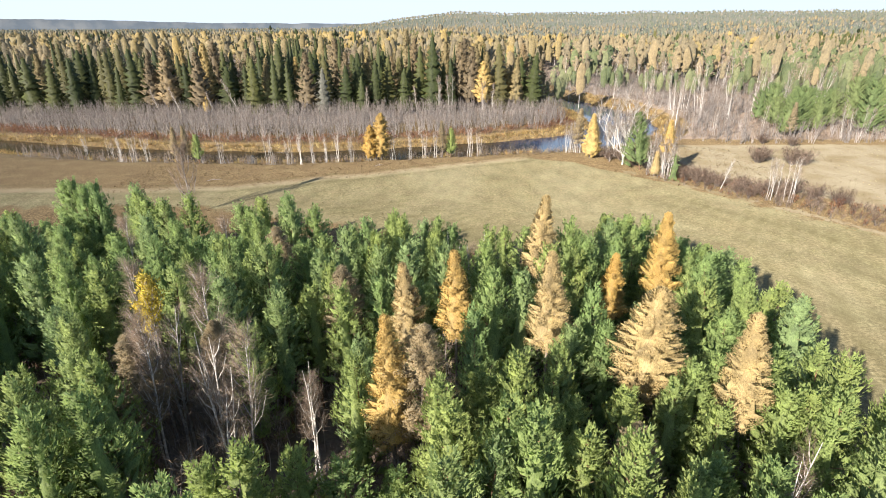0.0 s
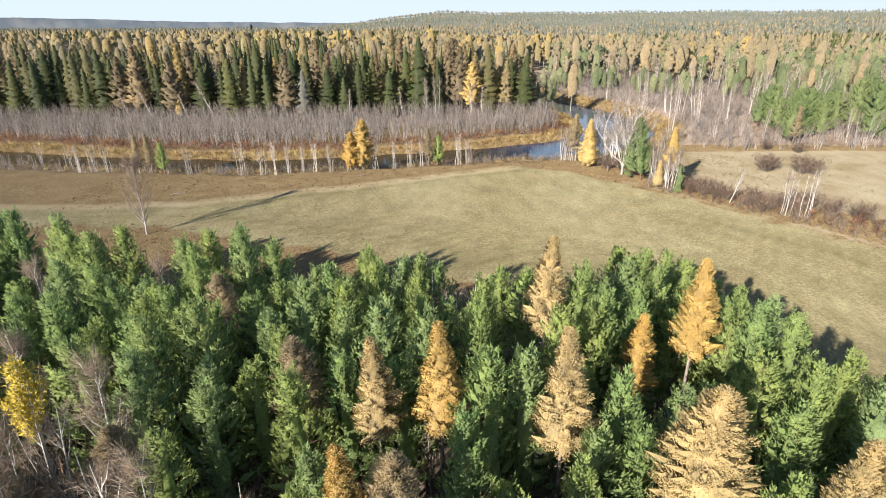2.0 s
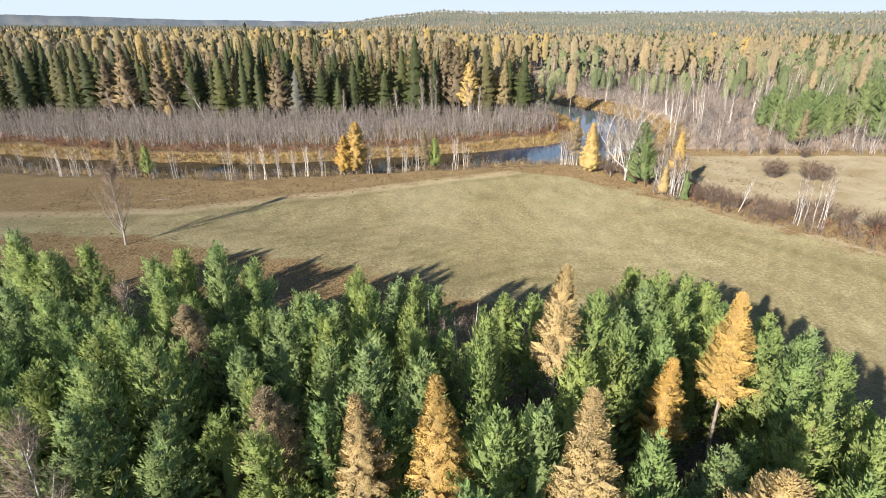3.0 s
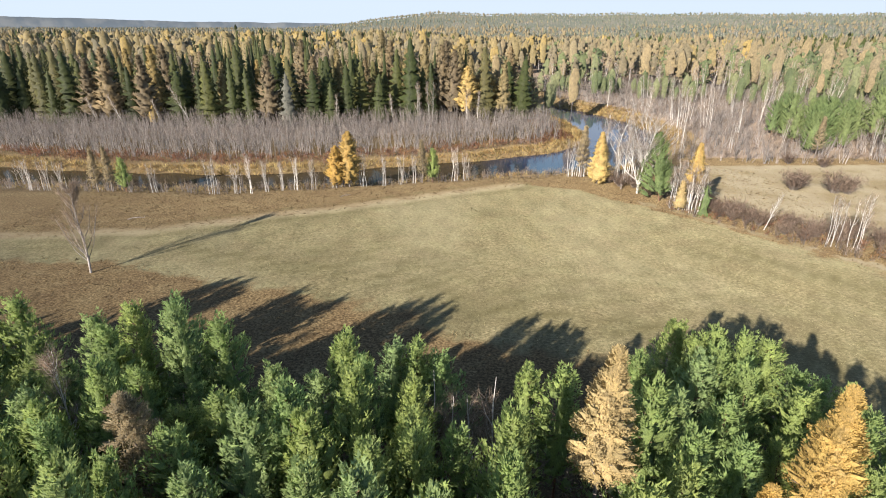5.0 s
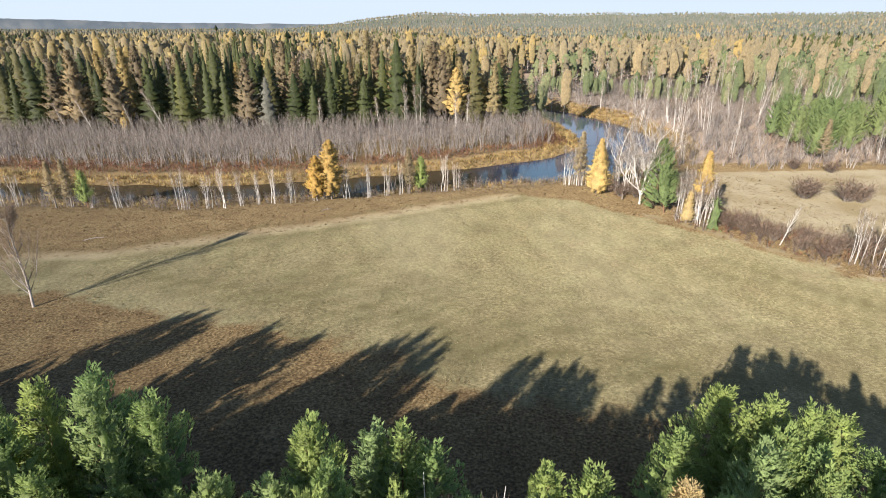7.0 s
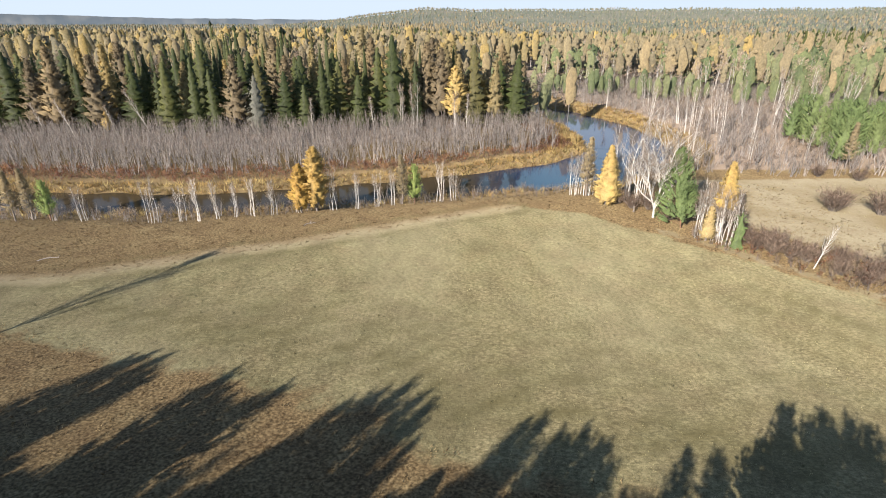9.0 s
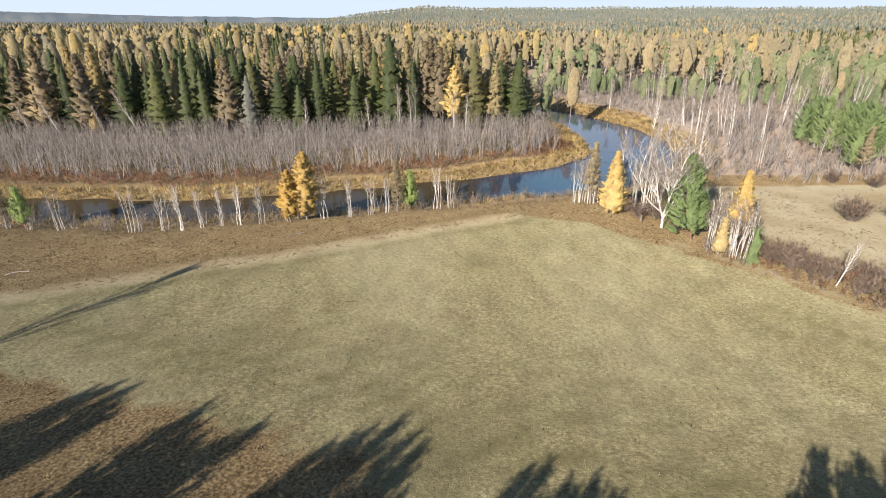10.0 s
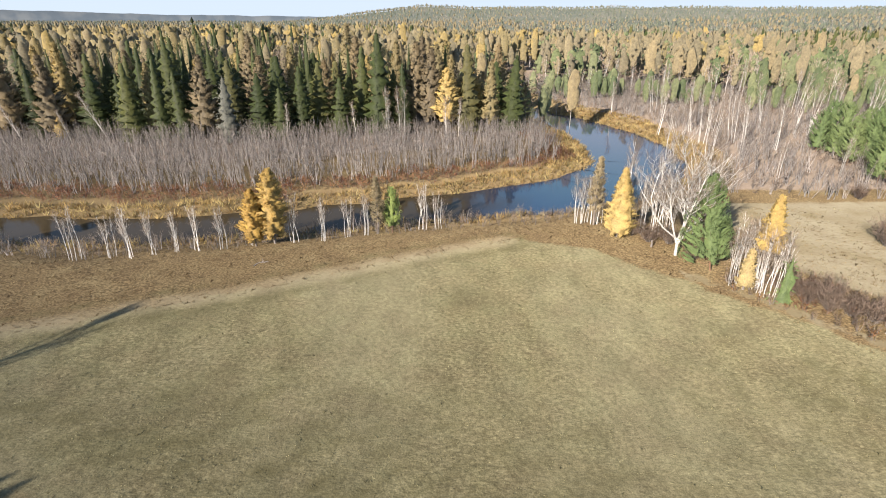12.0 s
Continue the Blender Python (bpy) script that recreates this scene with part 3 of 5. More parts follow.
def make_birch(rng, h=14.0, r=2.2, stems=1, twigs=1.0, leaf=None, low=0.35, thick=0.11, skin=None, twig=0.026):
    """A bare birch: white stem or stems, rising limbs, a haze of twigs."""
    trunk, crown = Shape(), Shape()
    limbs = trunk
    at, way = [], []
    for i in range(stems):
        H = h * rng.uniform(0.8, 1.0) if i else h
        lean = rng.normal(size=2) * (0.05 if stems > 1 else 0.03) * H
        foot = rng.normal(size=2) * (0.45 if stems > 1 else 0)
        k = np.linspace(0, 1, 7)
        line = np.stack([foot[0] + lean[0] * k ** 1.3 + 0.12 * np.sin(k * 6 + i), foot[1] + lean[1] * k ** 1.3 + 0.12 * np.sin(k * 5), H * k - 0.1], 1)
        tube(trunk, line, thick * (1 - k) ** 0.8 + 0.014, 6)
        for _ in range(30 if stems == 1 else 10):
            s = rng.uniform(low, 0.96)
            root = np.array([np.interp(s, k, line[:, j]) for j in range(3)])
            a, L = rng.uniform(0, 6.3), r * (1.05 - s) ** 0.5 * rng.uniform(0.7, 1.3)
            out = np.array([np.cos(a), np.sin(a), 0])
            mid, end = root + out * L * 0.42 + (0, 0, L * 0.65), root + out * L * 0.7 + (0, 0, L * 1.6)
            tube(limbs, [root, mid, end], [thick * 0.5 * (1.1 - s) + 0.012, thick * 0.2 + 0.012, 0.008], 3)
            m = int(22 * twigs)
            q = rng.uniform(0.25, 1.0, m)
            at.append(root + (end - root) * q[:, None] + rng.normal(size=(m, 3)) * 0.16)
            way.append(out * 0.5 + np.array([0, 0, 0.8]) + rng.normal(size=(m, 3)) * 0.5)
    at, way = np.vstack(at), np.vstack(way)
    if leaf:
        blades(crown, at, way, rng.uniform(0.25, 0.45, len(at)), 0.14, rng)
    else:
        blades(crown, at, way, rng.uniform(0.5, 1.15, len(at)), twig, rng, None, 0.1)
    return [("trunk", trunk, skin or BIRCH_BARK), ("crown", crown, leaf or TWIG)]


def make_spread_birch(rng, h, r, thick, limbs=7):
    """An old bare birch: one short stem that parts into long spreading limbs."""
    trunk, crown = Shape(), Shape()
    at, way = [], []

    def limb(root, d, length, girth, level):
        k = np.linspace(0, 1, 6)[:, None]
        sway = rng.normal(size=3) * (0.13, 0.13, 0.03) * length
        line = root + d * length * k + sway * np.sin(k * 3.0) + np.array([0, 0, 0.10 * length]) * k * k
        tube(trunk, line, girth * (1 - 0.85 * k[:, 0]) + 0.012, 5 if level == 0 else 4 if level == 1 else 3)
        if level == 2:
            m = 26
            q = rng.uniform(0.2, 1.0, m)
            at.append(np.stack([np.interp(q, k[:, 0], line[:, j]) for j in range(3)], 1) + rng.normal(size=(m, 3)) * 0.08)
            way.append(d + np.array([0, 0, 0.3]) + rng.normal(size=(m, 3)) * 0.5)
            return
        for _ in range(9 if level == 0 else 7):
            q = rng.uniform(0.25, 0.98)
            a = rng.uniform(0, 6.3)
            turn = unit(d + 0.75 * np.array([np.cos(a), np.sin(a), 0.25]))
            limb(np.array([np.interp(q, k[:, 0], line[:, j]) for j in range(3)]), turn, length * rng.uniform(0.28, 0.5), girth * (1 - 0.7 * q) * 0.6, level + 1)
    fork = np.array([0.15, 0.1, h * 0.17])
    tube(trunk, [(0, 0, -0.1), fork * (0.6, 0.4, 0.5), fork], [thick * 1.15, thick, thick * 0.9], 7)
    for i in range(limbs):
        a = i * 6.283 / limbs + rng.normal() * 0.3
        out = r / h * rng.uniform(0.35, 1.0) if i else 0.08
        d = unit(np.array([np.cos(a) * out, np.sin(a) * out, 0.85]))
        limb(fork - (0, 0, rng.uniform(0, 0.08) * h), d, h * rng.uniform(0.6, 0.8), thick * rng.uniform(0.5, 0.75), 0)
    blades(crown, np.vstack(at), np.vstack(way), rng.uniform(0.35, 0.8, sum(map(len, at))), 0.028, rng, None, 0.1)
    return [("trunk", trunk, BIRCH_BARK), ("crown", crown, TWIG)]


def make_bush(rng, h=3.2, r=2.2, twig=None, count=900, width=0.035, canes=26):
    stems, crown = Shape(), Shape()
    at, way = [], []
    for _ in range(canes):
        a, L = rng.uniform(0, 6.3), h * rng.uniform(0.6, 1.0)
        spread = rng.uniform(0.1, 1.0) * r / h
        d = np.array([np.cos(a) * spread, np.sin(a) * spread, 1.0])
        foot = np.array([np.cos(a), np.sin(a), 0]) * rng.uniform(0, 0.5) - (0, 0, 0.08)
        tube(stems, [foot, foot + d * L * 0.85], [0.035, 0.010], 3)
        m = count // canes
        q = rng.uniform(0.2, 0.95, m)
        at.append(foot + d * (L * q)[:, None] + rng.normal(size=(m, 3)) * 0.14)
        way.append(d + rng.normal(size=(m, 3)) * 0.6)
    blades(crown, np.vstack(at), np.vstack(way), rng.uniform(0.35, 0.9, canes * (count // canes)), width, rng)
    return [("woody_base", stems, GREY_BARK), ("crown", crown, twig or TWIG)]


def far_crown(rng, h, r, low, n, pointed, width):
    """A crown of few large clumps, for trees that are never seen near."""
    crown = Shape()
    if n <= 4:
        a = rng.uniform(0, 6.3) + np.arange(n) * 6.3 / n
        ring = np.stack([np.cos(a), np.sin(a), 0 * a], 1)
        at = ring * r * (0.1 if pointed else 0.3) + np.array([0, 0, h * low])
        plumes(crown, at, ring * 0.06 + np.array([0, 0, 1.0]), h * (1 - low) * rng.uniform(0.75, 1.0, n), r * rng.uniform(0.6, 0.9, n), rng, unit(ring * 0.6 + np.array([0, 0, 0.6])))
        return crown
    if n > 20:
        rings = np.linspace(0.03, 0.9, 5)
        shape_at = (lambda s: (1.02 - s) ** 0.95) if pointed else (lambda s: np.sqrt(np.clip(1 - (2 * s - 0.9) ** 2 / 1.3, 0.02, 1)))
        hull(crown, rng, h * (low + (0.95 - low) * rings), r * 0.45 * shape_at(rings), 6, 0.35)
        m = n * 6
        s, a = rng.uniform(0, 0.99, m), rng.uniform(0, 6.3, m)
        lump = 1 + 0.30 * np.sin(2 * a + 9 * s + rng.uniform(0, 6)) + 0.22 * np.sin(3 * a - 14 * s + rng.uniform(0, 6))
        ring = np.stack([np.cos(a), np.sin(a), 0 * a], 1)
        at = ring * (r * shape_at(s) * lump * np.sqrt(rng.uniform(0.1, 1.1, m)) * 0.9)[:, None] + np.stack([0 * s, 0 * s, h * (low + (0.96 - low) * s) + rng.normal(size=m) * 0.3], 1)
        way = ring * 0.5 + np.stack([0 * s, 0 * s, (-0.7 + 1.8 * s ** 3) if pointed else 0.55 + 0.5 * s], 1) + rng.normal(size=(m, 3)) * 0.4
        blades(crown, at, way, rng.uniform(0.9, 2.0, m) * width, rng.uniform(0.3, 0.6, m) * width, rng, ring * 0.85 + np.array([0, 0, 0.3]), 0.35, True)
        return crown
    rings = np.linspace(0.06, 0.88, 3)
    body = (1 - rings) ** 0.95 if pointed else np.sqrt(np.clip(1 - (2 * rings - 0.95) ** 2 / 1.3, 0.05, 1))
    hull(crown, rng, h * (low + (0.95 - low) * rings), r * 0.55 * body, 6, 0.4)
    s = np.sort(rng.uniform(0, 1, n) ** (1.3 if pointed else 1.0))
    s[-1] = 0.97
    a = np.arange(n) * 2.4 + rng.uniform(0, 1.2, n)
    reach = r * ((1 - s) ** 0.95 + 0.02 if pointed else np.sqrt(np.clip(1 - (2 * s - 0.95) ** 2 / 1.3, 0.03, 1)))
    ring = np.stack([np.cos(a), np.sin(a), 0 * a], 1)
    inner = np.sqrt(rng.uniform(0.15, 1, n)) * (0.62 if pointed else 0.92)
    at = ring * (reach * inner)[:, None] + np.stack([0 * s, 0 * s, h * (low + (0.93 - low) * s)], 1)
    lift = -0.35 + 1.6 * s ** 3 if pointed else 0.35 + 0.8 * s
    way = ring * (1.0 - 0.8 * s[:, None] ** 2) + np.stack([0 * s, 0 * s, lift], 1) + rng.normal(size=(n, 3)) * 0.3
    size = rng.uniform(0.75, 1.25, n) * width
    plumes(crown, at, way, size * (3.0 if pointed else 2.2), size * (0.8 if pointed else 1.0), rng, unit(ring * 0.7 + np.array([0, 0, 0.55])))
    return crown


def make_far_conifer(rng, h, r, leaf, n=12, width=0.9):
    return [("crown", far_crown(rng, h, r, 0.06, n, True, width), leaf)]


def make_far_leafless(rng, h, r, leaf, n=12, skin=None, width=0.7, low=0.3):
    trunk = Shape()
    tube(trunk, [(0, 0, 0), (0.2, 0, h * 0.9)], [0.11, 0.03], 3)
    return [("trunks", trunk, skin or GREY_BARK), ("crown", far_crown(rng, h, r, low, n, False, width), leaf)]


def make_far_bare(rng, h, r, leaf, n=80, width=0.25):
    """A leafless crown: pale stem and a haze of twigs."""
    trunk, crown = Shape(), Shape()
    tube(trunk, [(0, 0, 0), (0.3, 0, h * 0.9)], [0.15, 0.04], 3)
    for b in rng.uniform(0, 6.3, 2):
        tube(trunk, [(0.1, 0, h * 0.35), (np.cos(b) * r * 0.5, np.sin(b) * r * 0.5, h * 0.8)], [0.09, 0.03], 3)
    s, a = rng.uniform(0, 1, n), rng.uniform(0, 6.3, n)
    ring = np.stack([np.cos(a), np.sin(a), 0 * a], 1)
    at = ring * (r * np.sqrt(rng.uniform(0.05, 1, n)) * np.sin(0.6 + 2.2 * s))[:, None] + np.stack([0 * s, 0 * s, h * (0.4 + 0.52 * s)], 1)
    blades(crown, at, ring * 0.6 + np.array([0, 0, 0.9]) + rng.normal(size=(n, 3)) * 0.4, rng.uniform(0.9, 2.0, n) * (0.6 + width), width, rng, ring + np.array([0, 0, 0.4]), 0.2)
    return [("trunks", trunk, BIRCH_BARK), ("crown", crown, leaf)]


def make_far_pine(rng, h, r, n=12, width=0.9, leaf=None):
    return make_far_leafless(rng, h, r, leaf or FAR_PINE, n, PINE_BARK, width, 0.24)


def thing(name, pieces, label, category, group=""):
    top = new(name)
    for pname, shape, material in pieces:
        part(pname, shape, material, top)
    return tagged(top, label, category, group)


def stood(top, x, y, turn=0.0, size=1.0, tall=1.0, tilt=(0.0, 0.0), sink=0.05):
    m = Matrix.Translation((x, y, float(ground_z(x, y)) - sink)) @ Euler((tilt[0], tilt[1], turn)).to_matrix().to_4x4() @ Matrix.Diagonal((size, size, size * tall, 1))
    return m


def place(top, used, m):
    """The first standing of a kind is the built thing itself, the next are copies."""
    if top.name not in used:
        used.add(top.name)
        top.matrix_basis = m
        return top
    ob = copy_thing(top, Matrix.Identity(4))
    ob.matrix_basis = m
    return ob


USED = set()


def scatter(rng, count, x0, x1, y0, y1, gap, test, taken=None):
    """Random places at least gap apart, where test(x, y) holds."""
    kept = [] if taken is None else list(taken)
    cells = {}
    for p in kept:
        cells.setdefault((int(p[0] // gap), int(p[1] // gap)), []).append(p)
    out = []
    xs, ys = rng.uniform(x0, x1, count), rng.uniform(y0, y1, count)
    good = test(xs, ys)
    for x, y in zip(xs[good], ys[good]):
        c = (int(x // gap), int(y // gap))
        if any((x - p[0]) ** 2 + (y - p[1]) ** 2 < gap * gap for i in (-1, 0, 1) for j in (-1, 0, 1) for p in cells.get((c[0] + i, c[1] + j), ())):
            continue
        cells.setdefault(c, []).append((x, y))
        out.append((x, y))
    return np.array(out).reshape(-1, 2)


def joined(name, protos, places, rng, sizes, label, category, talls=(0.9, 1.1), tint=None):
    """Many plants joined into one object of stuff, a mesh for each material under it."""
    if not len(places):
        return None
    top = new(name)
    tagged(top, label, category, kind="stuff")
    zs = ground_z(places[:, 0], places[:, 1])
    kinds = rng.randint(0, len(protos), len(places))
    size, tall, turn = rng.uniform(*sizes, len(places)), rng.uniform(*talls, len(places)), rng.uniform(0, 6.28, len(places))
    tints = rng.rand(len(places)) if tint is None else tint
    gathered = {}
    for kd, proto in enumerate(protos):
        idx = np.where(kinds == kd)[0]
        if not len(idx):
            continue
        c, s = np.cos(turn[idx]), np.sin(turn[idx])
        for pname, shape, material in proto:
            v, f, m = shape.arrays()
            if not len(v):
                continue
            M = np.stack([m[None, :, 0] * c[:, None] - m[None, :, 1] * s[:, None], m[None, :, 0] * s[:, None] + m[None, :, 1] * c[:, None], np.broadcast_to(m[None, :, 2], (len(idx), len(m)))], -1).reshape(-1, 3)
            X = (v[None, :, 0] * c[:, None] - v[None, :, 1] * s[:, None]) * size[idx, None] + places[idx, 0][:, None]
            Y = (v[None, :, 0] * s[:, None] + v[None, :, 1] * c[:, None]) * size[idx, None] + places[idx, 1][:, None]
            Z = v[None, :, 2] * (size[idx] * tall[idx])[:, None] + zs[idx][:, None] - 0.05
            V = np.stack([X, Y, Z], -1).reshape(-1, 3)
            F = (f[None] + (np.arange(len(idx)) * len(v))[:, None, None]).reshape(-1, f.shape[1])
            g = gathered.setdefault((pname, material.name), [material, [], [], [], 0, []])
            g[1].append(V), g[2].append(F + g[4]), g[3].append(np.repeat(tints[idx], len(v)))
            g[4] += len(V)
            g[5].append(M)
    for (pname, _), (material, V, F, T, _, M) in gathered.items():
        ob = new(pname, mesh_of(name, np.vstack(V), np.vstack(F), material, np.concatenate(T), normal=np.vstack(M)))
        ob.parent = top
    return top


# ---- ground and river ----
def steps(*spans):
    """Grid lines: (from, to, step) pieces end to end."""
    out = []
    for a, b, d in spans:
        out.append(np.linspace(a, b, max(2, int(round((b - a) / d)) + 1))[:-1])
    return np.concatenate(out + [np.array([spans[-1][1]])])


def build_ground():
    xs = steps((-4600, -1600, 150), (-1600, -500, 50), (-500, -200, 14), (-200, -90, 3.5), (-90, 100, 1.7), (100, 200, 3.5), (200, 500, 14), (500, 1600, 50), (1600, 4600, 150))
    ys = steps((-700, -60, 60), (-60, 50, 4), (50, 215, 1.7), (215, 330, 2.5), (330, 600, 12), (600, 1500, 40), (1500, 4660, 85))
    X, Y = np.meshgrid(xs, ys)
    x, y = X.ravel(), Y.ravel()
    z = ground_z(x, y)
    nx, ny = len(xs), len(ys)
    i = (np.arange(ny - 1)[:, None] * nx + np.arange(nx - 1)[None]).ravel()
    me = mesh_of("ground", np.stack([x, y, z], 1), np.stack([i, i + 1, i + 1 + nx, i + nx], 1), GROUND, flat=False)
    d, side = river_edge(x, y)
    fd = away(FIELD, x, y, True)[0] * np.where(inside(FIELD, x, y), 1, -1)
    wd = away(WOOD, x, y, True)[0] * np.where(inside(WOOD, x, y), 1, -1)
    field = np.where(y > 112, smooth(fd, -3.5, 3.5), smooth(fd, -8, 7))
    ochre = np.where(side > 0, smooth(d, 15, 7), np.where(y > 205, smooth(d, 15, 10), smooth(d, 6, 2.5))) * smooth(y, 500, 330)
    litter = np.maximum(smooth(wd, -3.0, 3.0), smooth(d, 34, 50) * (side > 0))
    pale = ((side < 0) & (x > 62)) * smooth(-fd, 13, 19) * smooth(y, 172, 164) * smooth(d, 4, 10) * smooth(x, 150, 130)
    pale = np.maximum(pale, (x > 44) * smooth(-fd, -0.5, 1.5) * smooth(-fd, 5, 2.5) * (y < 140) * 0.62)
    litter = np.maximum(litter, (side < 0) * smooth(y, 172, 182) * smooth(x, 60, 80) * smooth(d, 8, 14))
    # a worn wheel track along the field's edge
    edge = away(np.array([(-120, 118), (-75, 117), (-52, 119.5), (-35, 126.5), (-22, 131), (-7, 138), (8, 145), (19, 149)], float), x, y)[0]
    track = smooth(edge, 2.6, 1.0) * (0.75 + 0.25 * waves(x, y, 9, 14))
    canopy = smooth(y, 700, 1000)
    swath = sum(np.exp(-((fd - c) / w) ** 2) * k for c, w, k in ((5.5, 0.9, 0.6), (8.5, 1.0, 0.9), (11.0, 0.6, 0.5), (14.0, 0.8, 0.65), (17.0, 0.6, 0.4), (20.0, 1.0, 0.5), (24.5, 0.8, 0.35))) * smooth(y, 118, 108)
    swath = np.maximum(swath, np.exp(-((edge - 3.4) / 0.6) ** 2) * 0.7 * (y > 112))
    me.attributes.new("swath", "FLOAT", "POINT").data.foreach_set("value", np.clip(swath, 0, 1).astype(np.float32))
    one, two = np.ones_like(x), np.stack([pale, track, canopy], 1)
    for key, rgb in (("zone", np.stack([field, ochre, litter], 1)), ("zone_two", two)):
        me.attributes.new(key, "FLOAT_COLOR", "POINT").data.foreach_set("color", np.hstack([rgb, one[:, None]]).astype(np.float32).ravel())
    tagged(new("ground", me), "rolling valley floor of mown field, rough brown grass and forest litter", "ground", kind="structure")


def build_water():
    k = np.linspace(0, len(RIVER) - 1, 160)
    c = np.stack([np.interp(k, np.arange(len(RIVER)), RIVER[:, j]) for j in range(3)], 1)
    d = unit(np.gradient(c[:, :2], axis=0))
    n = np.stack([-d[:, 1], d[:, 0]], 1)
    rows = [np.column_stack([c[:, :2] + n * ((c[:, 2] + 2.5) * q)[:, None], np.full(len(c), -2.44)]) for q in (-1, 0, 1)]
    v = np.stack(rows, 1).reshape(-1, 3)
    f = [(i * 3 + j, i * 3 + j + 1, i * 3 + j + 4, i * 3 + j + 3) for i in range(len(c) - 1) for j in range(2)]
    tagged(new("water", mesh_of("water", v, np.array(f), WATER, flat=False)), "calm dark blue river winding through autumn meadow", "river", kind="structure")


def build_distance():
    """The ridge at the valley's end, blue with painted haze."""
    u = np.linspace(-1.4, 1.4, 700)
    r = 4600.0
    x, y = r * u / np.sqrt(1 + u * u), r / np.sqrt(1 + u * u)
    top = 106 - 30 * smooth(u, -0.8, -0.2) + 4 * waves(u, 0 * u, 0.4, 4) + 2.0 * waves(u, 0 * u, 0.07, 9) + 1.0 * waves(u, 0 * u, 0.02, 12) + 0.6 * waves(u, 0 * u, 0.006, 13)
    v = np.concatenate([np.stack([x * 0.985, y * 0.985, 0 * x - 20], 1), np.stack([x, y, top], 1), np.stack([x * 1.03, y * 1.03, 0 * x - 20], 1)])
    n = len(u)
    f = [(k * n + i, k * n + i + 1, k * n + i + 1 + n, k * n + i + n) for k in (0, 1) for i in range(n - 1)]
    tagged(new("backdrop", mesh_of("backdrop", v, np.array(f), DISTANCE, flat=False)), "wooded ridge at the end of the valley in painted blue haze", "hills", kind="structure")


build_ground()
build_water()
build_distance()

# ---- the near wood ----
R = np.random.RandomState(11)
pines = [thing("pine_tree", make_pine(R, 15.4, R.uniform(2.4, 3.0), R.uniform(0.22, 0.36), lead=1 + (i % 3 == 0)), "slender young green pine with bushy upswept shoots in dense stand", "tree", "pines of the near wood") for i in range(7)]
gold_larch = thing("larch_tree", make_larch(R, 16.8, 2.05, GOLD, 3.2, 0.6, low=0.56, boughs=115, core=0.48), "narrow golden-orange autumn larch standing among green pines", "tree", "golden larches")
pale_larch = thing("larch_tree", make_larch(R, 16.8, 2.05, PALE, 3.2, 0.6, low=0.56, boughs=115, core=0.48), "pale straw-yellow autumn larch standing among green pines", "tree", "golden larches")
broad_larch = thing("larch_tree", make_larch(R, 15.2, 2.3, PALE, 3.2, 0.6, True, 0.52, 150, 0.48), "broad round-topped pale golden larch among green pines", "tree", "golden larches")
tan_larch = thing("larch_tree", make_larch(R, 15.0, 2.2, BUFF, 2.6, 0.7, True, 0.46, 110, 0), "fading brown half-bare larch among green pines", "tree", "fading larches")
full_larch = thing("larch_tree", make_larch(R, 17.2, 2.15, GOLD, 3.2, 0.6, low=0.40, boughs=160, core=0.48), "full golden larch clothed far down among green pines", "tree", "golden larches")
bare_birch = thing("birch_tree", make_birch(R, 16, 2.6, 1, 4.4, twig=0.017), "tall bare white-stemmed birch with fine brown twigs", "tree", "bare birches of the near wood")
twin_birch = thing("birch_tree", make_birch(R, 14.5, 2.0, 3, 4.0, twig=0.017), "bare white birch with several slender stems", "tree", "bare birches of the near wood")
edge_birch = thing("birch_tree", make_birch(R, 12.5, 1.7, 2, 4.5, None, 0.3, 0.075, None, 0.022), "bare reddish-brown birch clump at the edge of the pine wood", "tree", "bare birches of the near wood")
yellow_birch = thing("birch_tree", make_birch(R, 16, 2.4, 1, 3.2, YELLOW, 0.62), "slim birch with bright yellow leaves on its upper boughs", "tree")

SET = [(gold_larch, 1, 40, 1.03), (pale_larch, 8.4, 37.7, 1.08), (pale_larch, 9.7, 50.4, 1.12), (gold_larch, 21, 48.3, 1.06), (broad_larch, 15, 33.4, 1.15), (pale_larch, 19.7, 29.5, 1.06),
       (pale_larch, -3.2, 40, 0.97), (full_larch, -3.4, 30, 1.0), (tan_larch, -8.8, 42.3, 1.0), (tan_larch, -17.7, 52.2, 1.0), (tan_larch, -1.2, 30.5, 1.08), (tan_larch, 11.5, 24.5, 0.9), (gold_larch, 15.5, 45, 0.9),
       (yellow_birch, -23.8, 37.5, 1.02), (bare_birch, -18.9, 36.4, 1.04), (twin_birch, -21.5, 35.5, 1.0), (twin_birch, 20.5, 23.5, 0.9), (edge_birch, 0.6, 57.5, 1.0), (edge_birch, 3.4, 56.5, 1.05), (edge_birch, -8.5, 60.5, 0.8), (bare_birch, -36, 56, 0.9),
       (bare_birch, -26, 58, 0.85), (twin_birch, -10, 33, 0.8), (bare_birch, -14, 31, 0.95), (bare_birch, -27, 41, 0.95), (bare_birch, -20.5, 31, 0.95), (twin_birch, -17, 32.5, 1.0), (tan_larch, -22, 32, 0.95), (tan_larch, -17.5, 35.5, 0.9), (bare_birch, -23, 34, 0.9), (twin_birch, -15, 30, 0.95)]
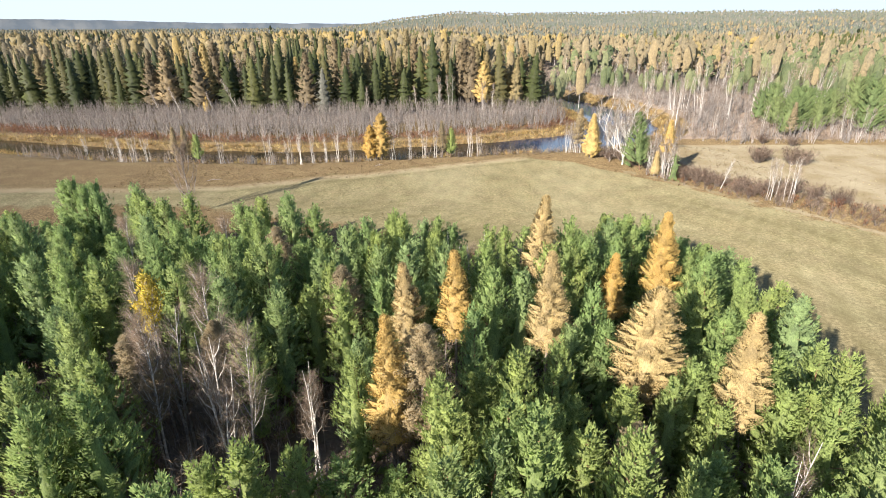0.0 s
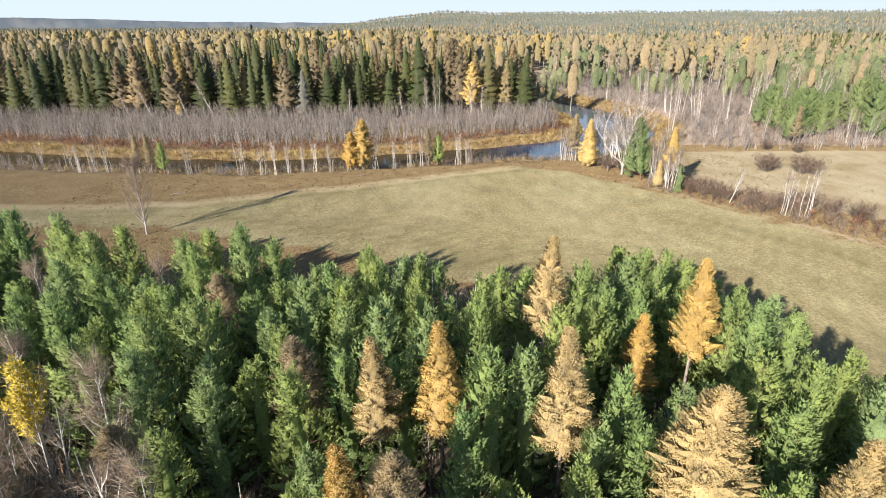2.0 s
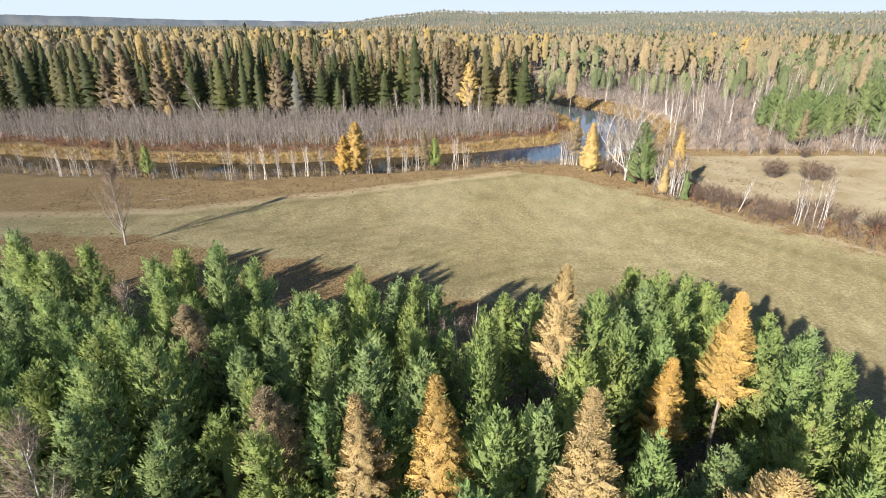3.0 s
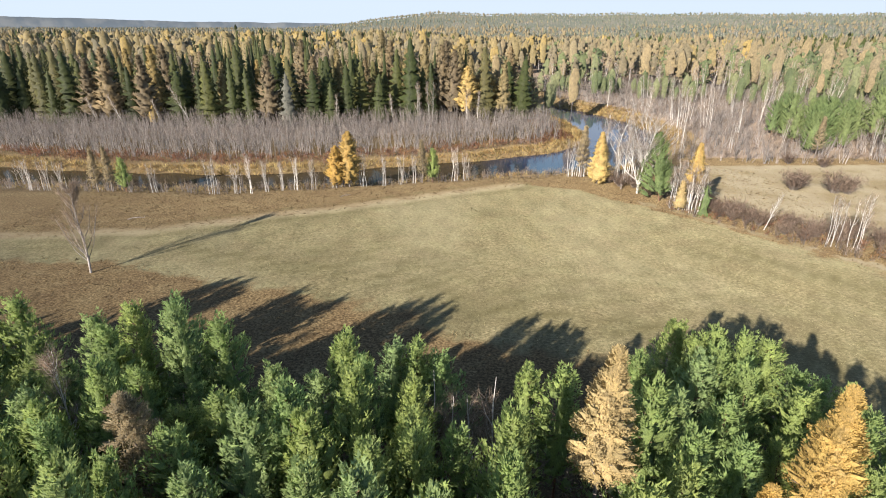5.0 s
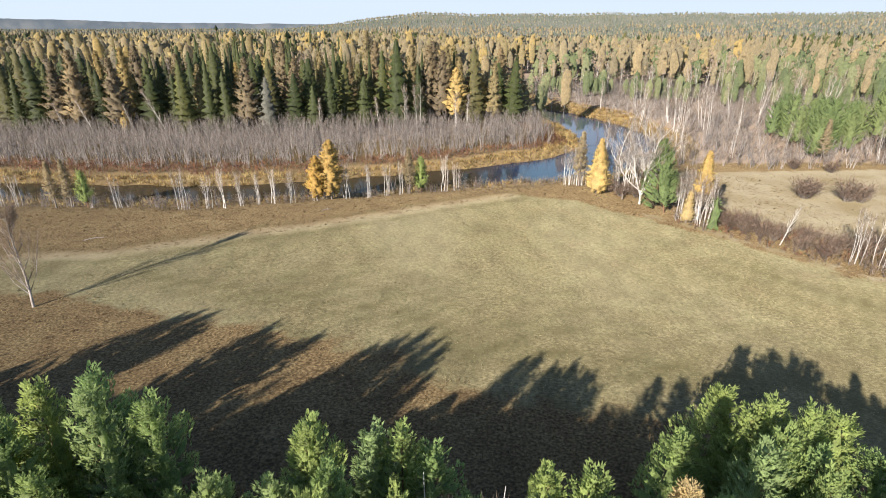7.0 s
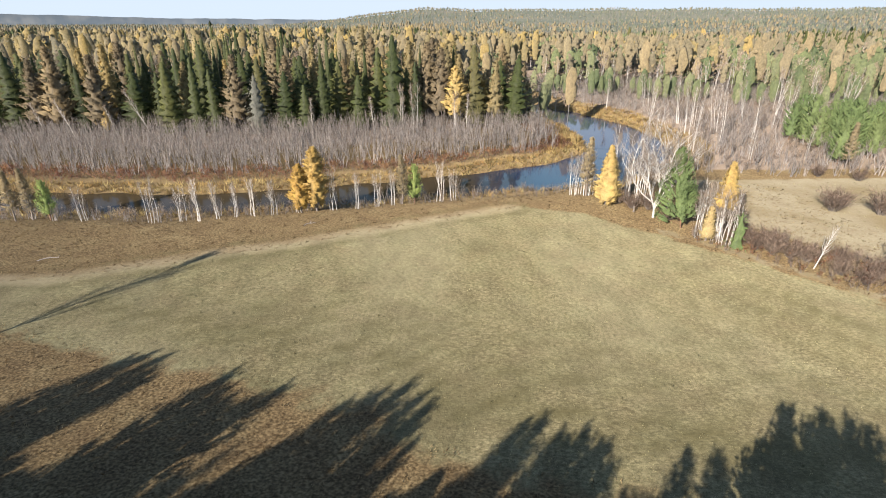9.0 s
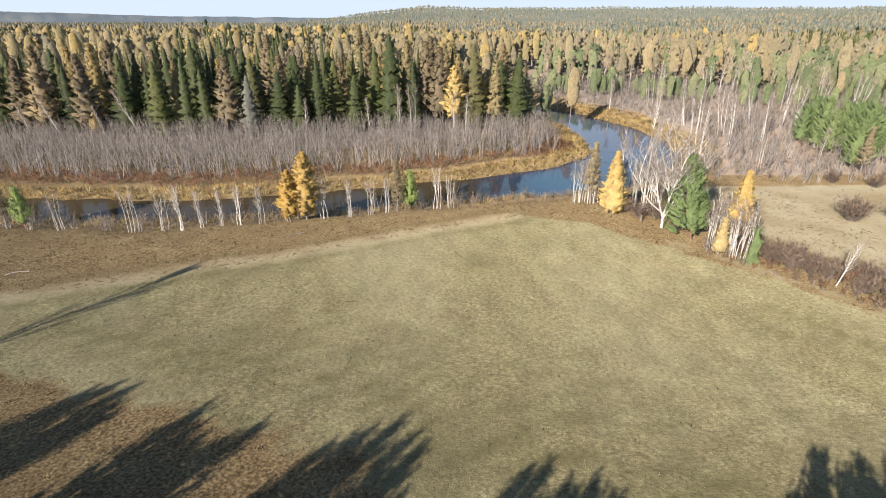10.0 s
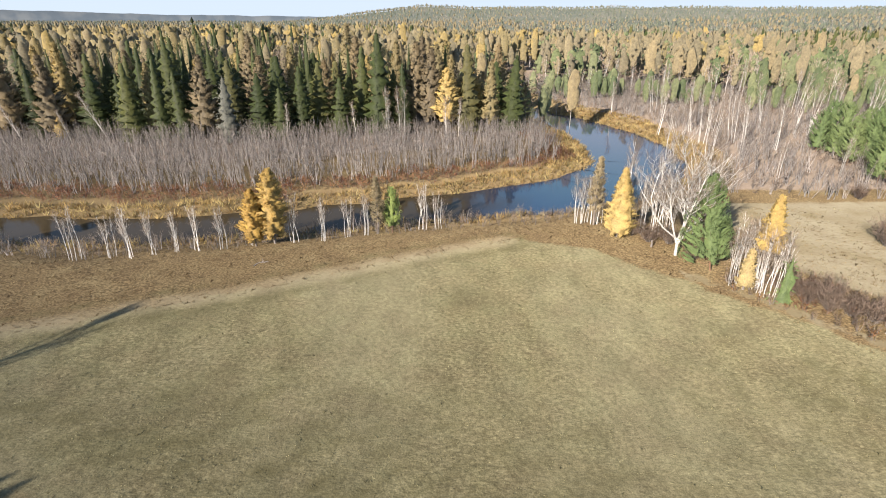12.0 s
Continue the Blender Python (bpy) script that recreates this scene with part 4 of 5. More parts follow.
# how far the wood's shade reaches over the grass: across the sunlight, and along it
ACROSS, ALONG = np.array((0.804, -0.594)), np.array((0.594, 0.804))
SHADE = np.array([(-120, 60), (-85, 60), (-84, 62), (-80, 63), (-77, 59), (-76.2, 47), (-73, 47), (-72.2, 65.5), (-68, 62.5), (-64, 66.5), (-63.2, 54), (-60.2, 54), (-59.4, 64), (-56.5, 72), (-54.7, 74.8), (-50.2, 73.6), (-49.4, 62), (-44.4, 62), (-43.4, 72), (-41.5, 78),
                  (-37, 79.2), (-33.4, 80), (-32.6, 73), (-29.8, 73), (-29.2, 80.5), (-26, 82.2), (-25.4, 80), (-24.6, 84), (-22.4, 92.8), (-15, 94.2), (-13, 90), (20, 84)], float)


def tallest(x, y):
    """The height at which a tree's shade just reaches the edge of the wood's shade."""
    p = np.array((x, y), float)
    u, v = p @ ACROSS, p @ ALONG
    return 0.425 * (min(np.interp(u + d, SHADE[:, 0], SHADE[:, 1]) for d in (-0.9, 0, 0.9)) - v)


# the trees that stand foremost: across, reach of the shade, height
FRONT = [(-83.4, 60, 15), (-82.3, 62, 15.5), (-80.4, 62.8, 15), (-79.2, 61, 15), (-78.0, 59.5, 14), (-71.4, 65.5, 15.5), (-69.8, 63.5, 15), (-68, 62.5, 14.5), (-67.2, 61, 13.5), (-66.2, 64, 14.5), (-65, 66.5, 14.5), (-58, 68, 14), (-56.4, 71.8, 14.6), (-54.6, 74.5, 14.8), (-52.4, 74, 15), (-51, 73, 13.6), (-42.0, 76.5, 13), (-41.0, 77.7, 14), (-38.8, 76.8, 12.4),
         (-37, 79, 13), (-35.2, 78, 12.6), (-28.8, 80.4, 13), (-26.6, 81.8, 13), (-23.8, 85, 11), (-22, 92.6, 12.2), (-20.6, 91, 12), (-19.4, 93.4, 12.6), (-17.4, 94, 12.8), (-15.8, 93.6, 12)]
TOPS = [(*(ACROSS * u + ALONG * (v - h / 0.425)), h) for u, v, h in FRONT]
TOPS += [(3.9, 46.4, 15.4), (-20.9, 54.7, 15.4), (23.7, 45.2, 14.7), (-6.3, 46.7, 14.8), (11.7, 38, 15.2), (12.2, 28.9, 12.5), (3.9, 24.5, 15), (17.5, 27.4, 12.6), (27.6, 33.7, 12.8)]
for top, x, y, size in SET:
    place(top, USED, stood(top, x, y, R.uniform(0, 6.3), size))
for x, y, h in TOPS:
    top = pines[R.randint(len(pines))]
    place(top, USED, stood(top, x, y, R.uniform(0, 6.3), (w := R.uniform(0.92, 1.1)), h / 15.7 / w))
taken = [(a[1], a[2]) for a in SET] + [(a[0], a[1]) for a in TOPS]
fill = scatter(R, 14000, -95, 34, -12, 80, 2.5, lambda x, y: inside(WOOD, x, y) & (away(WOOD, x, y, True)[0] > 0.8) & (np.hypot(x + 19, y - 33) > 4.4) & (np.hypot(x + 11.5, y - 32.5) > 3.6) & (np.hypot((x + 40) / 8.0, (y - 57.5) / 5.5) > 1.0) & (np.hypot(x + 36, y - 36.5) > 4.2), taken)
# the stand opens towards the sun before each larch, and on the birch side
bright = [(a[1], a[2]) for a in SET if a[0] in (gold_larch, pale_larch, broad_larch, full_larch)]
keep = np.ones(len(fill), bool)
for lx, ly in bright:
    k = (lx - fill[:, 0]) * 0.594 + (ly - fill[:, 1]) * 0.804
    off = np.abs((lx - fill[:, 0]) * 0.804 - (ly - fill[:, 1]) * 0.594)
    keep &= ~((k > 0) & (k < 4.5) & (off < 1.9))
keep &= ~((fill[:, 0] < -3) & (fill[:, 1] < 40) & (R.rand(len(fill)) < 0.48))
keep &= ~((fill[:, 0] < 8) & (fill[:, 1] < 19.5) & (fill[:, 0] > -45) & (R.rand(len(fill)) < 0.6))
fill = fill[keep]
cap = np.array([tallest(x, y) for x, y in fill])
# pines on the sunny side of a larch stand low enough to leave its crown in the light
for lx, ly in bright:
    k = (lx - fill[:, 0]) * 0.594 + (ly - fill[:, 1]) * 0.804
    off = np.abs((lx - fill[:, 0]) * 0.804 - (ly - fill[:, 1]) * 0.594)
    cap = np.where((k > 0) & (k < 14) & (off < 2.4), np.minimum(cap, 8.8 + 0.425 * k), cap)
cap = np.where((np.abs(fill[:, 0] + 3.2) < 3.2) & (fill[:, 1] > 22) & (fill[:, 1] < 29.8), np.minimum(cap, 8.4), cap)  # young growth before the full larch
fill, cap = fill[cap > 6.5], cap[cap > 6.5]
shown = (fill[:, 1] > 14) & (np.abs(fill[:, 0]) < 0.80 * fill[:, 1] + 14) & (fill[:, 0] > -62)
order = np.argsort(np.where(shown, fill[:, 1], 1e6))
near = [i for i in order if shown[i]][:330]
for i in near:
    x, y = fill[i]
    top = pines[R.randint(len(pines))]
    size = R.uniform(0.88, 1.14)
    tall = min(15.7 * R.uniform(0.85, 1.04) * (0.88 if x > 14 or y > 54 and x > -28 else 0.80 if x < -28 and y > 56 else 1), cap[i])
    place(top, USED, stood(top, x, y, R.uniform(0, 6.3), (w := size * min(1.0, 0.45 + tall / 24)), tall / 15.7 / w, (R.normal() * 0.02, R.normal() * 0.02)))
R2 = np.random.RandomState(5)
for x, y, tall in ((-5.8, 24.6, 0.66), (-2.2, 23.6, 0.60), (-12.8, 22.4, 0.8), (-21.6, 24.4, 0.82), (-6.2, 34.5, 0.86)):
    top = pines[R2.randint(len(pines))]
    place(top, USED, stood(top, x, y, R2.uniform(0, 6.3), R2.uniform(0.9, 1.05), tall))
rest = np.array([fill[i] for i in range(len(fill)) if i not in set(near)])
coarse = [make_far_pine(R, 15.5, 2.3, 24, 0.62, PINE) for _ in range(3)]
joined("pine_stand", coarse, rest, R, (0.85, 1.1), "outer part of the dense young green pine wood", "pine wood")
edge_spots = scatter(R, 4000, -60, 34, 30, 80, 1.7, lambda x, y: (away(WOOD, x, y, True)[0] < 5.5) & (y > 0.55 * np.abs(x) + 34))
joined("edge_brush", [make_bush(R, 2.2, 1.3, OSIER, 120, 0.05, 8) for _ in range(4)], edge_spots[:420], R, (0.5, 1.25), "reddish-brown bare brush along the edge of the pine wood", "thicket")
under = scatter(R, 3000, -58, 32, 14, 72, 2.0, lambda x, y: inside(WOOD, x, y) & (np.abs(x) < 0.8 * y + 12))
joined("undergrowth", [make_bush(R, 3.0, 1.5, TWIG, 60, 0.06, 6) for _ in range(4)], under[:330], R, (0.6, 1.4), "thin brown bare undergrowth between the pines", "thicket")
tall_under = scatter(R, 3000, -48, 2, 16, 60, 2.2, lambda x, y: inside(WOOD, x, y) & (np.abs(x) < 0.8 * y + 10) & ((x < -6) | (R.rand(len(x)) < 0.4)))
joined("undergrowth", [make_birch(R, 7.0, 1.0, 3, 0.55, None, 0.3, 0.035, ALDER_BARK, 0.045) for _ in range(3)], tall_under[:130], R, (0.6, 1.35), "thin bare brown saplings crowded between the pines", "thicket")


# ---- the near bank ----
lone_birch = thing("birch_tree", make_birch(R, 13.2, 3.6, 1, 6.0, None, 0.14, 0.17, ALDER_BARK, 0.03), "lone bare birch on the brown grass beside the field", "tree")
place(lone_birch, USED, stood(lone_birch, -52.2, 101.1, 0.4))
saplings = [thing("birch_sapling", make_birch(R, 8.0, 1.1, 4, 0.35, None, 0.4, 0.04, BIRCH_BARK, 0.03), "clump of thin bare white birch saplings on the river bank", "tree", "birch saplings on the bank") for _ in range(3)]
white_saplings = [thing("birch_sapling", make_birch(R, 9.4, 1.3, 5, 0.6, None, 0.4, 0.042, None, 0.035), "clump of slim bare bright white birches at the field corner", "tree", "birch saplings at the corner") for _ in range(3)]
small_larch = thing("larch_tree", make_larch(R, 11.8, 3.5, GOLD, 0.9, 1.15, low=0.06, boughs=210, core=0.74), "small golden larch on the river bank", "tree", "golden larches")
pair_larch = thing("larch_tree", make_larch(R, 11.6, 3.0, GOLD, 1.3, 1.0, True, 0.10, 150, 0.5), "golden larch of a close pair on the river bank", "tree", "golden larches")
bank_larch = thing("larch_tree", make_larch(R, 11.0, 1.9, BUFF, 0.8, 1.1, boughs=80, core=0), "faded straw-coloured larch on the river bank", "tree", "fading larches")
young_pine = thing("pine_tree", make_pine(R, 7.0, 1.3, 0.12, 40, 0.75), "small young green pine on the river bank", "tree")
full_pine = thing("pine_tree", [(k, s, MID_PINE if k == "crown" else m) for k, s, m in make_pine(R, 14.0, 4.6, 0.08, 150, 0.8, 50)], "broad light green conifer at the corner of the field", "tree")
little_spruce = thing("spruce_tree", make_spruce(R, 6.0, 1.6, MID_PINE), "little green spruce under bare birches", "tree")
white_birch = thing("birch_tree", make_spread_birch(np.random.RandomState(3), 17.5, 5.2, 0.24, 8), "big spreading bare white birch at the corner of the field", "tree")
BANK = [(saplings, [(-50.2, 145), (-42, 146), (-39, 147), (-32.4, 148), (-28.6, 150), (-17.4, 152), (-12.2, 152.8), (-8.1, 155), (-5.1, 156), (5.2, 159.5), (7.9, 160), (-46, 146.5), (-35.5, 148), (-24, 151), (-96, 151), (-92, 151), (-88, 150), (-64.8, 147), (-110, 157), (-103, 158)]),
        ([pair_larch], [(-23.2, 150), (-20.3, 151.2)]), ([bank_larch], [(-77, 146), (-74.5, 147), (-3.2, 157), (36.5, 156.5)]), ([young_pine], [(-0.6, 157.9), (-71.7, 147.7)]),
        (white_saplings, [(35.4, 158.4), (36.4, 156.5), (44.6, 155), (46.5, 152), (49.2, 132.5), (49.6, 131.4), (50.8, 129.8), (52, 128.4), (51.2, 131.5), (44, 152.5), (45.8, 156), (43, 155), (47.5, 150), (48.5, 153.5), (34.2, 157.5), (37.4, 158), (40.5, 154), (50.3, 133.3), (51.6, 130.4), (52.6, 127.6), (67.4, 110.6), (70.6, 108.9)])]
for kinds, spots in BANK:
    for x, y in spots:
        top = kinds[R.randint(len(kinds))]
        place(top, USED, stood(top, x, y, R.uniform(0, 6.3), R.uniform(0.85, 1.15)))
place(small_larch, USED, stood(small_larch, 38.8, 150.3, 1.0, 1.02))
place(white_birch, USED, stood(white_birch, 45.6, 142.4, 0.6, 1.0, 1.0, (0.0, -0.05)))
place(full_pine, USED, stood(full_pine, 48.4, 136.6, 2.0, 1.0, 1.0, (0.0, 0.17)))
place(little_spruce, USED, stood(little_spruce, 53.1, 126.6))
top_larch = thing("larch_tree", make_larch(R, 13.5, 2.3, GOLD, 0.8, 1.1, low=0.42, boughs=140, core=0.72), "slim golden larch rising above bare birches", "tree", "golden larches")
place(top_larch, USED, stood(top_larch, 52.3, 130.6, 0.5))
pale_small = thing("larch_tree", make_larch(R, 6.0, 1.5, PALE, 0.5, 1.3, low=0.1, boughs=60, core=0.6), "small pale yellow larch under bare birches", "tree", "golden larches")
place(pale_small, USED, stood(pale_small, 49.9, 130.2, 0.5))
corner_birch = thing("birch_tree", make_birch(R, 15.5, 2.6, 1, 1.6, None, 0.3, 0.11, None, 0.028), "slim bare white birch behind the golden larch", "tree", "bare birches at the corner")
for x, y, size in ((41.6, 155.0, 1.0), (45.8, 152.2, 0.98), (47.8, 150.4, 0.8), (50.2, 147.0, 0.7)):
    place(corner_birch, USED, stood(corner_birch, x, y, R.uniform(0, 6.3), size))
snag = thing("birch_tree", make_birch(R, 7.2, 1.3, 1, 0.12, None, 0.3, 0.08), "short leaning bare white birch beside the field", "tree")
place(snag, USED, stood(snag, 60.6, 118.3, 0, 1, 1, (0, 0.28)))
bushes = [thing("bush", make_bush(R, 3.6, 3.2, HEDGE, 2400, 0.05, 40), "rounded bare red-brown bush on dry meadow", "bush", "bare bushes") for _ in range(3)]
for x, y, s in ((82.8, 145, 1.35), (90, 142, 1.4), (84.6, 146.5, 1.1), (92.4, 141, 1.2), (56, 126, 0.9), (57.6, 124, 1), (59.5, 122.5, 1.0), (61.3, 121, 0.9), (58.8, 126.5, 1), (63, 116, 0.8), (64.4, 113, 0.8), (68, 115, 1), (71, 113, 1), (74, 114, 1.1), (54.5, 128.5, 0.9),
                (43.5, 148, 0.9), (41.5, 151, 0.9), (46.5, 147, 1.0), (48, 141, 0.8), (77, 111, 1.0), (80, 107, 1.0), (66, 120, 0.9), (97, 170, 0.9), (104, 166, 0.9)):
    top = bushes[R.randint(len(bushes))]
    place(top, USED, stood(top, x, y, R.uniform(0, 6.3), s))

# ---- across the river ----
row_label = "tall dark green spruce at the front of the forest"
spruces = [thing("spruce_tree", make_spruce(R, R.uniform(25, 30), R.uniform(6.8, 8.6)), row_label, "tree", "spruces across the river") for _ in range(5)]
silver = thing("spruce_tree", make_spruce(R, 20, 5.6, SILVER), "frosty grey half-dead spruce at the forest edge", "tree", "spruces across the river")
tall_gold = thing("larch_tree", make_larch(R, 27, 5.0, STRAW, 0.5, 3.0, False, 0.16, 90, 0.45), "tall straw-gold larch among dark spruces", "tree", "larches across the river")
tall_tan = thing("larch_tree", make_larch(R, 27, 7.4, BROWN, 0.55, 3.0, False, 0.14, 100, 0.4), "tall brown fading larch among dark spruces", "tree", "larches across the river")
bright_gold = thing("larch_tree", make_larch(R, 25, 6.6, GOLD, 0.5, 3.0, True, 0.2, 90, 0.45), "tall bright orange-gold larch beside dark spruces", "tree", "larches across the river")
white_stem = [thing("birch_tree", make_birch(R, 16.5, 2.3, 3, 1.6, None, 0.3, 0.075, None, 0.04), "bare birch clump with long white stems", "tree", "bare birches across the river") for _ in range(3)]
SOLO = [(silver, -56.3, 237.5, 1.0), (tall_tan, -110, 238, 0.95), (tall_tan, -124, 239, 1.05), (tall_tan, -64, 241, 0.95), (bright_gold, 13, 248, 0.85), (tall_tan, 8, 254, 1), (tall_tan, 3, 260, 1.05), (bright_gold, 22, 258, 0.78), (tall_gold, -24, 285, 1.2),
        (tall_tan, 22, 264, 0.9), (tall_tan, -133, 242, 0.9), (bright_gold, -107, 235, 0.32), (white_stem[0], -6.6, 240, 1), (white_stem[1], -2, 236, 1.05), (white_stem[2], 12.5, 237, 0.85)]
for top, x, y, s in SOLO:
    place(top, USED, stood(top, x, y, R.uniform(0, 6.3), s))
slim = thing("birch_tree", make_birch(R, 13.5, 1.5, 1, 0.7, None, 0.3, 0.10, None, 0.04), "slim bare white birch leaning out of the forest edge", "tree", "bare birches across the river")
for x, y, size, lean in ((-127, 233, 0.9, -0.22), (-117, 232, 1.0, -0.30), (-104, 234, 0.8, -0.2), (-93, 235, 1.25, -0.38), (-38, 236, 0.9, 0.05), (-16, 234, 0.95, -0.08), (16, 236, 1.0, 0.04)):
    place(slim, USED, stood(slim, x, y, 0.0, size, 1.0, (0.0, lean)))
row = scatter(R, 5000, -215, 46, 236, 290, 7.0, lambda x, y: (y > 239 + 0.16 * np.maximum(x + 40, 0)) & (y < 272) & (x < 44), [(a[1], a[2]) for a in SOLO])
for x, y in row[:250]:
    k = R.rand()
    kind = 0.07 + 0.3 * smooth(x, -12, 15) + 0.42 * smooth(y, 256, 264)
    top = tall_tan if k < kind * 0.55 else tall_gold if k < kind else spruces[R.randint(len(spruces))]
    place(top, USED, stood(top, x, y, R.uniform(0, 6.3), *((w := R.uniform(0.62, 1.2), R.uniform(0.72, 1.1) / w ** 0.6) if k >= kind else (R.uniform(0.8, 1.12), 1.0)), (R.normal() * 0.02, R.normal() * 0.02)))


def make_withy(rng, h=6.0, leaf=None, skin=None):
    stems, crown = Shape(), Shape()
    for _ in range(6):
        H = h * rng.uniform(0.7, 1.1)
        d = np.array([rng.normal() * 0.16, rng.normal() * 0.16, 1.0])
        foot = np.array([rng.normal() * 0.5, rng.normal() * 0.5, -0.1])
        tube(stems, [foot, foot + d * H * 0.85], [0.08, 0.022], 3)
        m = 13
        q = rng.uniform(0.35, 0.9, m)
        blades(crown, foot + d * (H * q)[:, None] + rng.normal(size=(m, 3)) * 0.12, d + rng.normal(size=(m, 3)) * 0.35, rng.uniform(0.7, 1.5, m), 0.05, rng, None, 0.1)
    return [("stems", stems, skin or ALDER_BARK), ("twigs", crown, leaf or WILLOW)]


withies = [make_withy(R, 6.2) for _ in range(5)]
band = scatter(R, 9000, -200, 60, 180, 300, 2.1, lambda x, y: (river_edge(x, y)[1] > 0) & (river_edge(x, y)[0] > 14 - 4 * smooth(x, 20, 40)) & (y < 246 + 0.35 * np.maximum(x, 0)) & (x < 56))
joined("willow_thicket", withies, band, R, (0.85, 1.28), "dense grey bare willow thicket on the far river bank", "thicket")


def beyond(x, y):
    d, side = river_edge(x, y)
    left = (side > 0) & (y > 262)
    right = (side < 0) & (y > np.maximum(385 - 0.85 * (x - 80), 288) + 10 * waves(x, y, 60, 41)) & (d > 24) & (x > 60)
    return left | right | (y > 480)


def wood_band(y0, y1, gap, tries, n, w, grow=1.0):
    half = 0.92 * y1 + 40
    at = scatter(R, tries, -half, half, y0, y1, gap, lambda x, y: (np.abs(x) < 0.90 * y + 40) & beyond(x, y))
    x, y = at.T
    u = x / y
    patch = waves(x, y, 130 + 0.25 * y0, 21) + 0.7 * waves(x, y, 40 + 0.05 * y0, 22) + R.normal(size=len(at)) * 0.45
    other = waves(x, y, 90 + 0.2 * y0, 31) + 0.6 * waves(x, y, 30, 32) + R.normal(size=len(at)) * 0.5
    right = smooth(u + 0.1 * patch, 0.0, 0.2)
    front = right * smooth(y, 420, 330)
    dark = patch > 1.05 + 0.45 * right - 2.3 * smooth(y, 300, 268) * (1 - right)
    pine = ~dark & (other > 1.4 - 1.2 * right - 0.2 * smooth(y, 500, 900) - 0.35 * front)
    gold = ~dark & ~pine & (R.rand(len(at)) < 0.30 - 0.27 * right)
    tan = ~dark & ~pine & ~gold & (R.rand(len(at)) < 0.68 - 0.2 * right - 0.2 * front)
    bare = ~(dark | pine | gold | tan)
    # bands from 1100 out switch to muted needles with haze in the colour
    for name, mask, protos, label in (
            ("spruce_wood", dark, [make_far_conifer(R, 26, 5.4, SPRUCE if y0 < 1100 else HAZED_WOOD, n, w) for _ in range(4)], "dark spruces scattered through the far forest"),
            ("pine_wood", pine, [make_far_pine(R, 18, 4.6, n, w * 1.15, FAR_PINE if y0 < 1100 else HAZED_WOOD) for _ in range(4)], "green pines of the far mixed forest"),
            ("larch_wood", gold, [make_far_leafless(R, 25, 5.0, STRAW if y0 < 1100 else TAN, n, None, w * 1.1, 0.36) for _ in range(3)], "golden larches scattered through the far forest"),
            ("larch_wood", tan, [make_far_leafless(R, 23, 4.8, TAN if y0 < 2000 else HAZED_WOOD, n, None, w * 1.1, 0.36) for _ in range(4)], "tan autumn crowns of the far forest"),
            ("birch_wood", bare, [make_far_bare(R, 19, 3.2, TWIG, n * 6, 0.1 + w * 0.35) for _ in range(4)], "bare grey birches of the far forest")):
        joined(name, protos, at[mask], R, (0.62 * grow, 1.18 * grow), label, "forest")


wood_band(200, 330, 6.0, 18000, 26, 0.7)
wood_band(330, 600, 6.4, 52000, 9, 0.95)
wood_band(600, 1100, 8.6, 80000, 3, 1.7)
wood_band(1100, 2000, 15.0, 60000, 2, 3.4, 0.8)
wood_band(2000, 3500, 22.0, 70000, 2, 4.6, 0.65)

# young pines where the wood meets the flat
E = np.random.RandomState(8)
edge_line = np.array([(62, 352), (80, 345), (100, 330), (130, 312), (170, 290), (215, 284), (260, 286)], float)
young = scatter(E, 3000, 60, 270, 262, 375, 5.6, lambda x, y: (away(edge_line, x, y)[0] < 16) & (river_edge(x, y)[1] < 0) & (waves(x, y, 34, 57) > 0.0))
joined("pine_wood", [make_far_leafless(E, 11.5, 3.8, FAR_PINE, 30, PINE_BARK, 0.62, 0.08) for _ in range(4)], young, E, (0.6, 1.2), "bushy young green pines along the forest edge by the flat", "forest")

# ---- the bushy flat on the right of the bend ----
STEMS = [(87, 250), (96, 245), (99, 239), (100, 227), (95, 212), (108, 219), (107, 216), (88, 184), (130, 241), (131, 236), (106, 188), (171, 260), (127, 179), (130.5, 181), (135, 180), (72, 180), (123, 251), (80, 225), (79, 349), (165, 256), (133, 239), (84, 208), (92, 230)]
more = scatter(R, 700, 74, 210, 240, 380, 8.5, lambda x, y: (river_edge(x, y)[0] > 12) & (river_edge(x, y)[1] < 0), STEMS)
for x, y in STEMS + [tuple(p) for p in more[:18]]:
    top = white_stem[R.randint(3)]
    place(top, USED, stood(top, x, y, R.uniform(0, 6.3), R.uniform(0.75, 1.12) if y > 190 else R.uniform(0.55, 0.7), 1.0, (R.normal() * 0.05, R.normal() * 0.06 - 0.11)))
flat_pines = [thing("pine_tree", [(k, s, MID_PINE if k == "crown" else m) for k, s, m in make_pine(R, 13.0, 4.6, 0.08, 110, 0.5, 40)], "bushy green pine among bare brush on the river flat", "tree", "pines on the river flat") for _ in range(2)]
clump = [(118, 214), (119, 207), (116, 199), (121, 199), (123, 195), (113, 184), (110.5, 182), (126, 204), (130, 198), (118, 190), (124, 188), (133, 208), (129, 212), (136, 200), (122, 216), (140, 208)]
for x, y in clump:
    top = flat_pines[R.randint(2)]
    place(top, USED, stood(top, x, y, R.uniform(0, 6.3), R.uniform(0.8, 1.1)))
for x, y, size in ((139, 186, 1.25), (146, 192, 1.35), (152, 187, 1.3), (143, 200, 1.3), (158, 196, 1.4), (150, 205, 1.3)):
    top = flat_pines[R.randint(2)]
    place(top, USED, stood(top, x, y, R.uniform(0, 6.3), size))
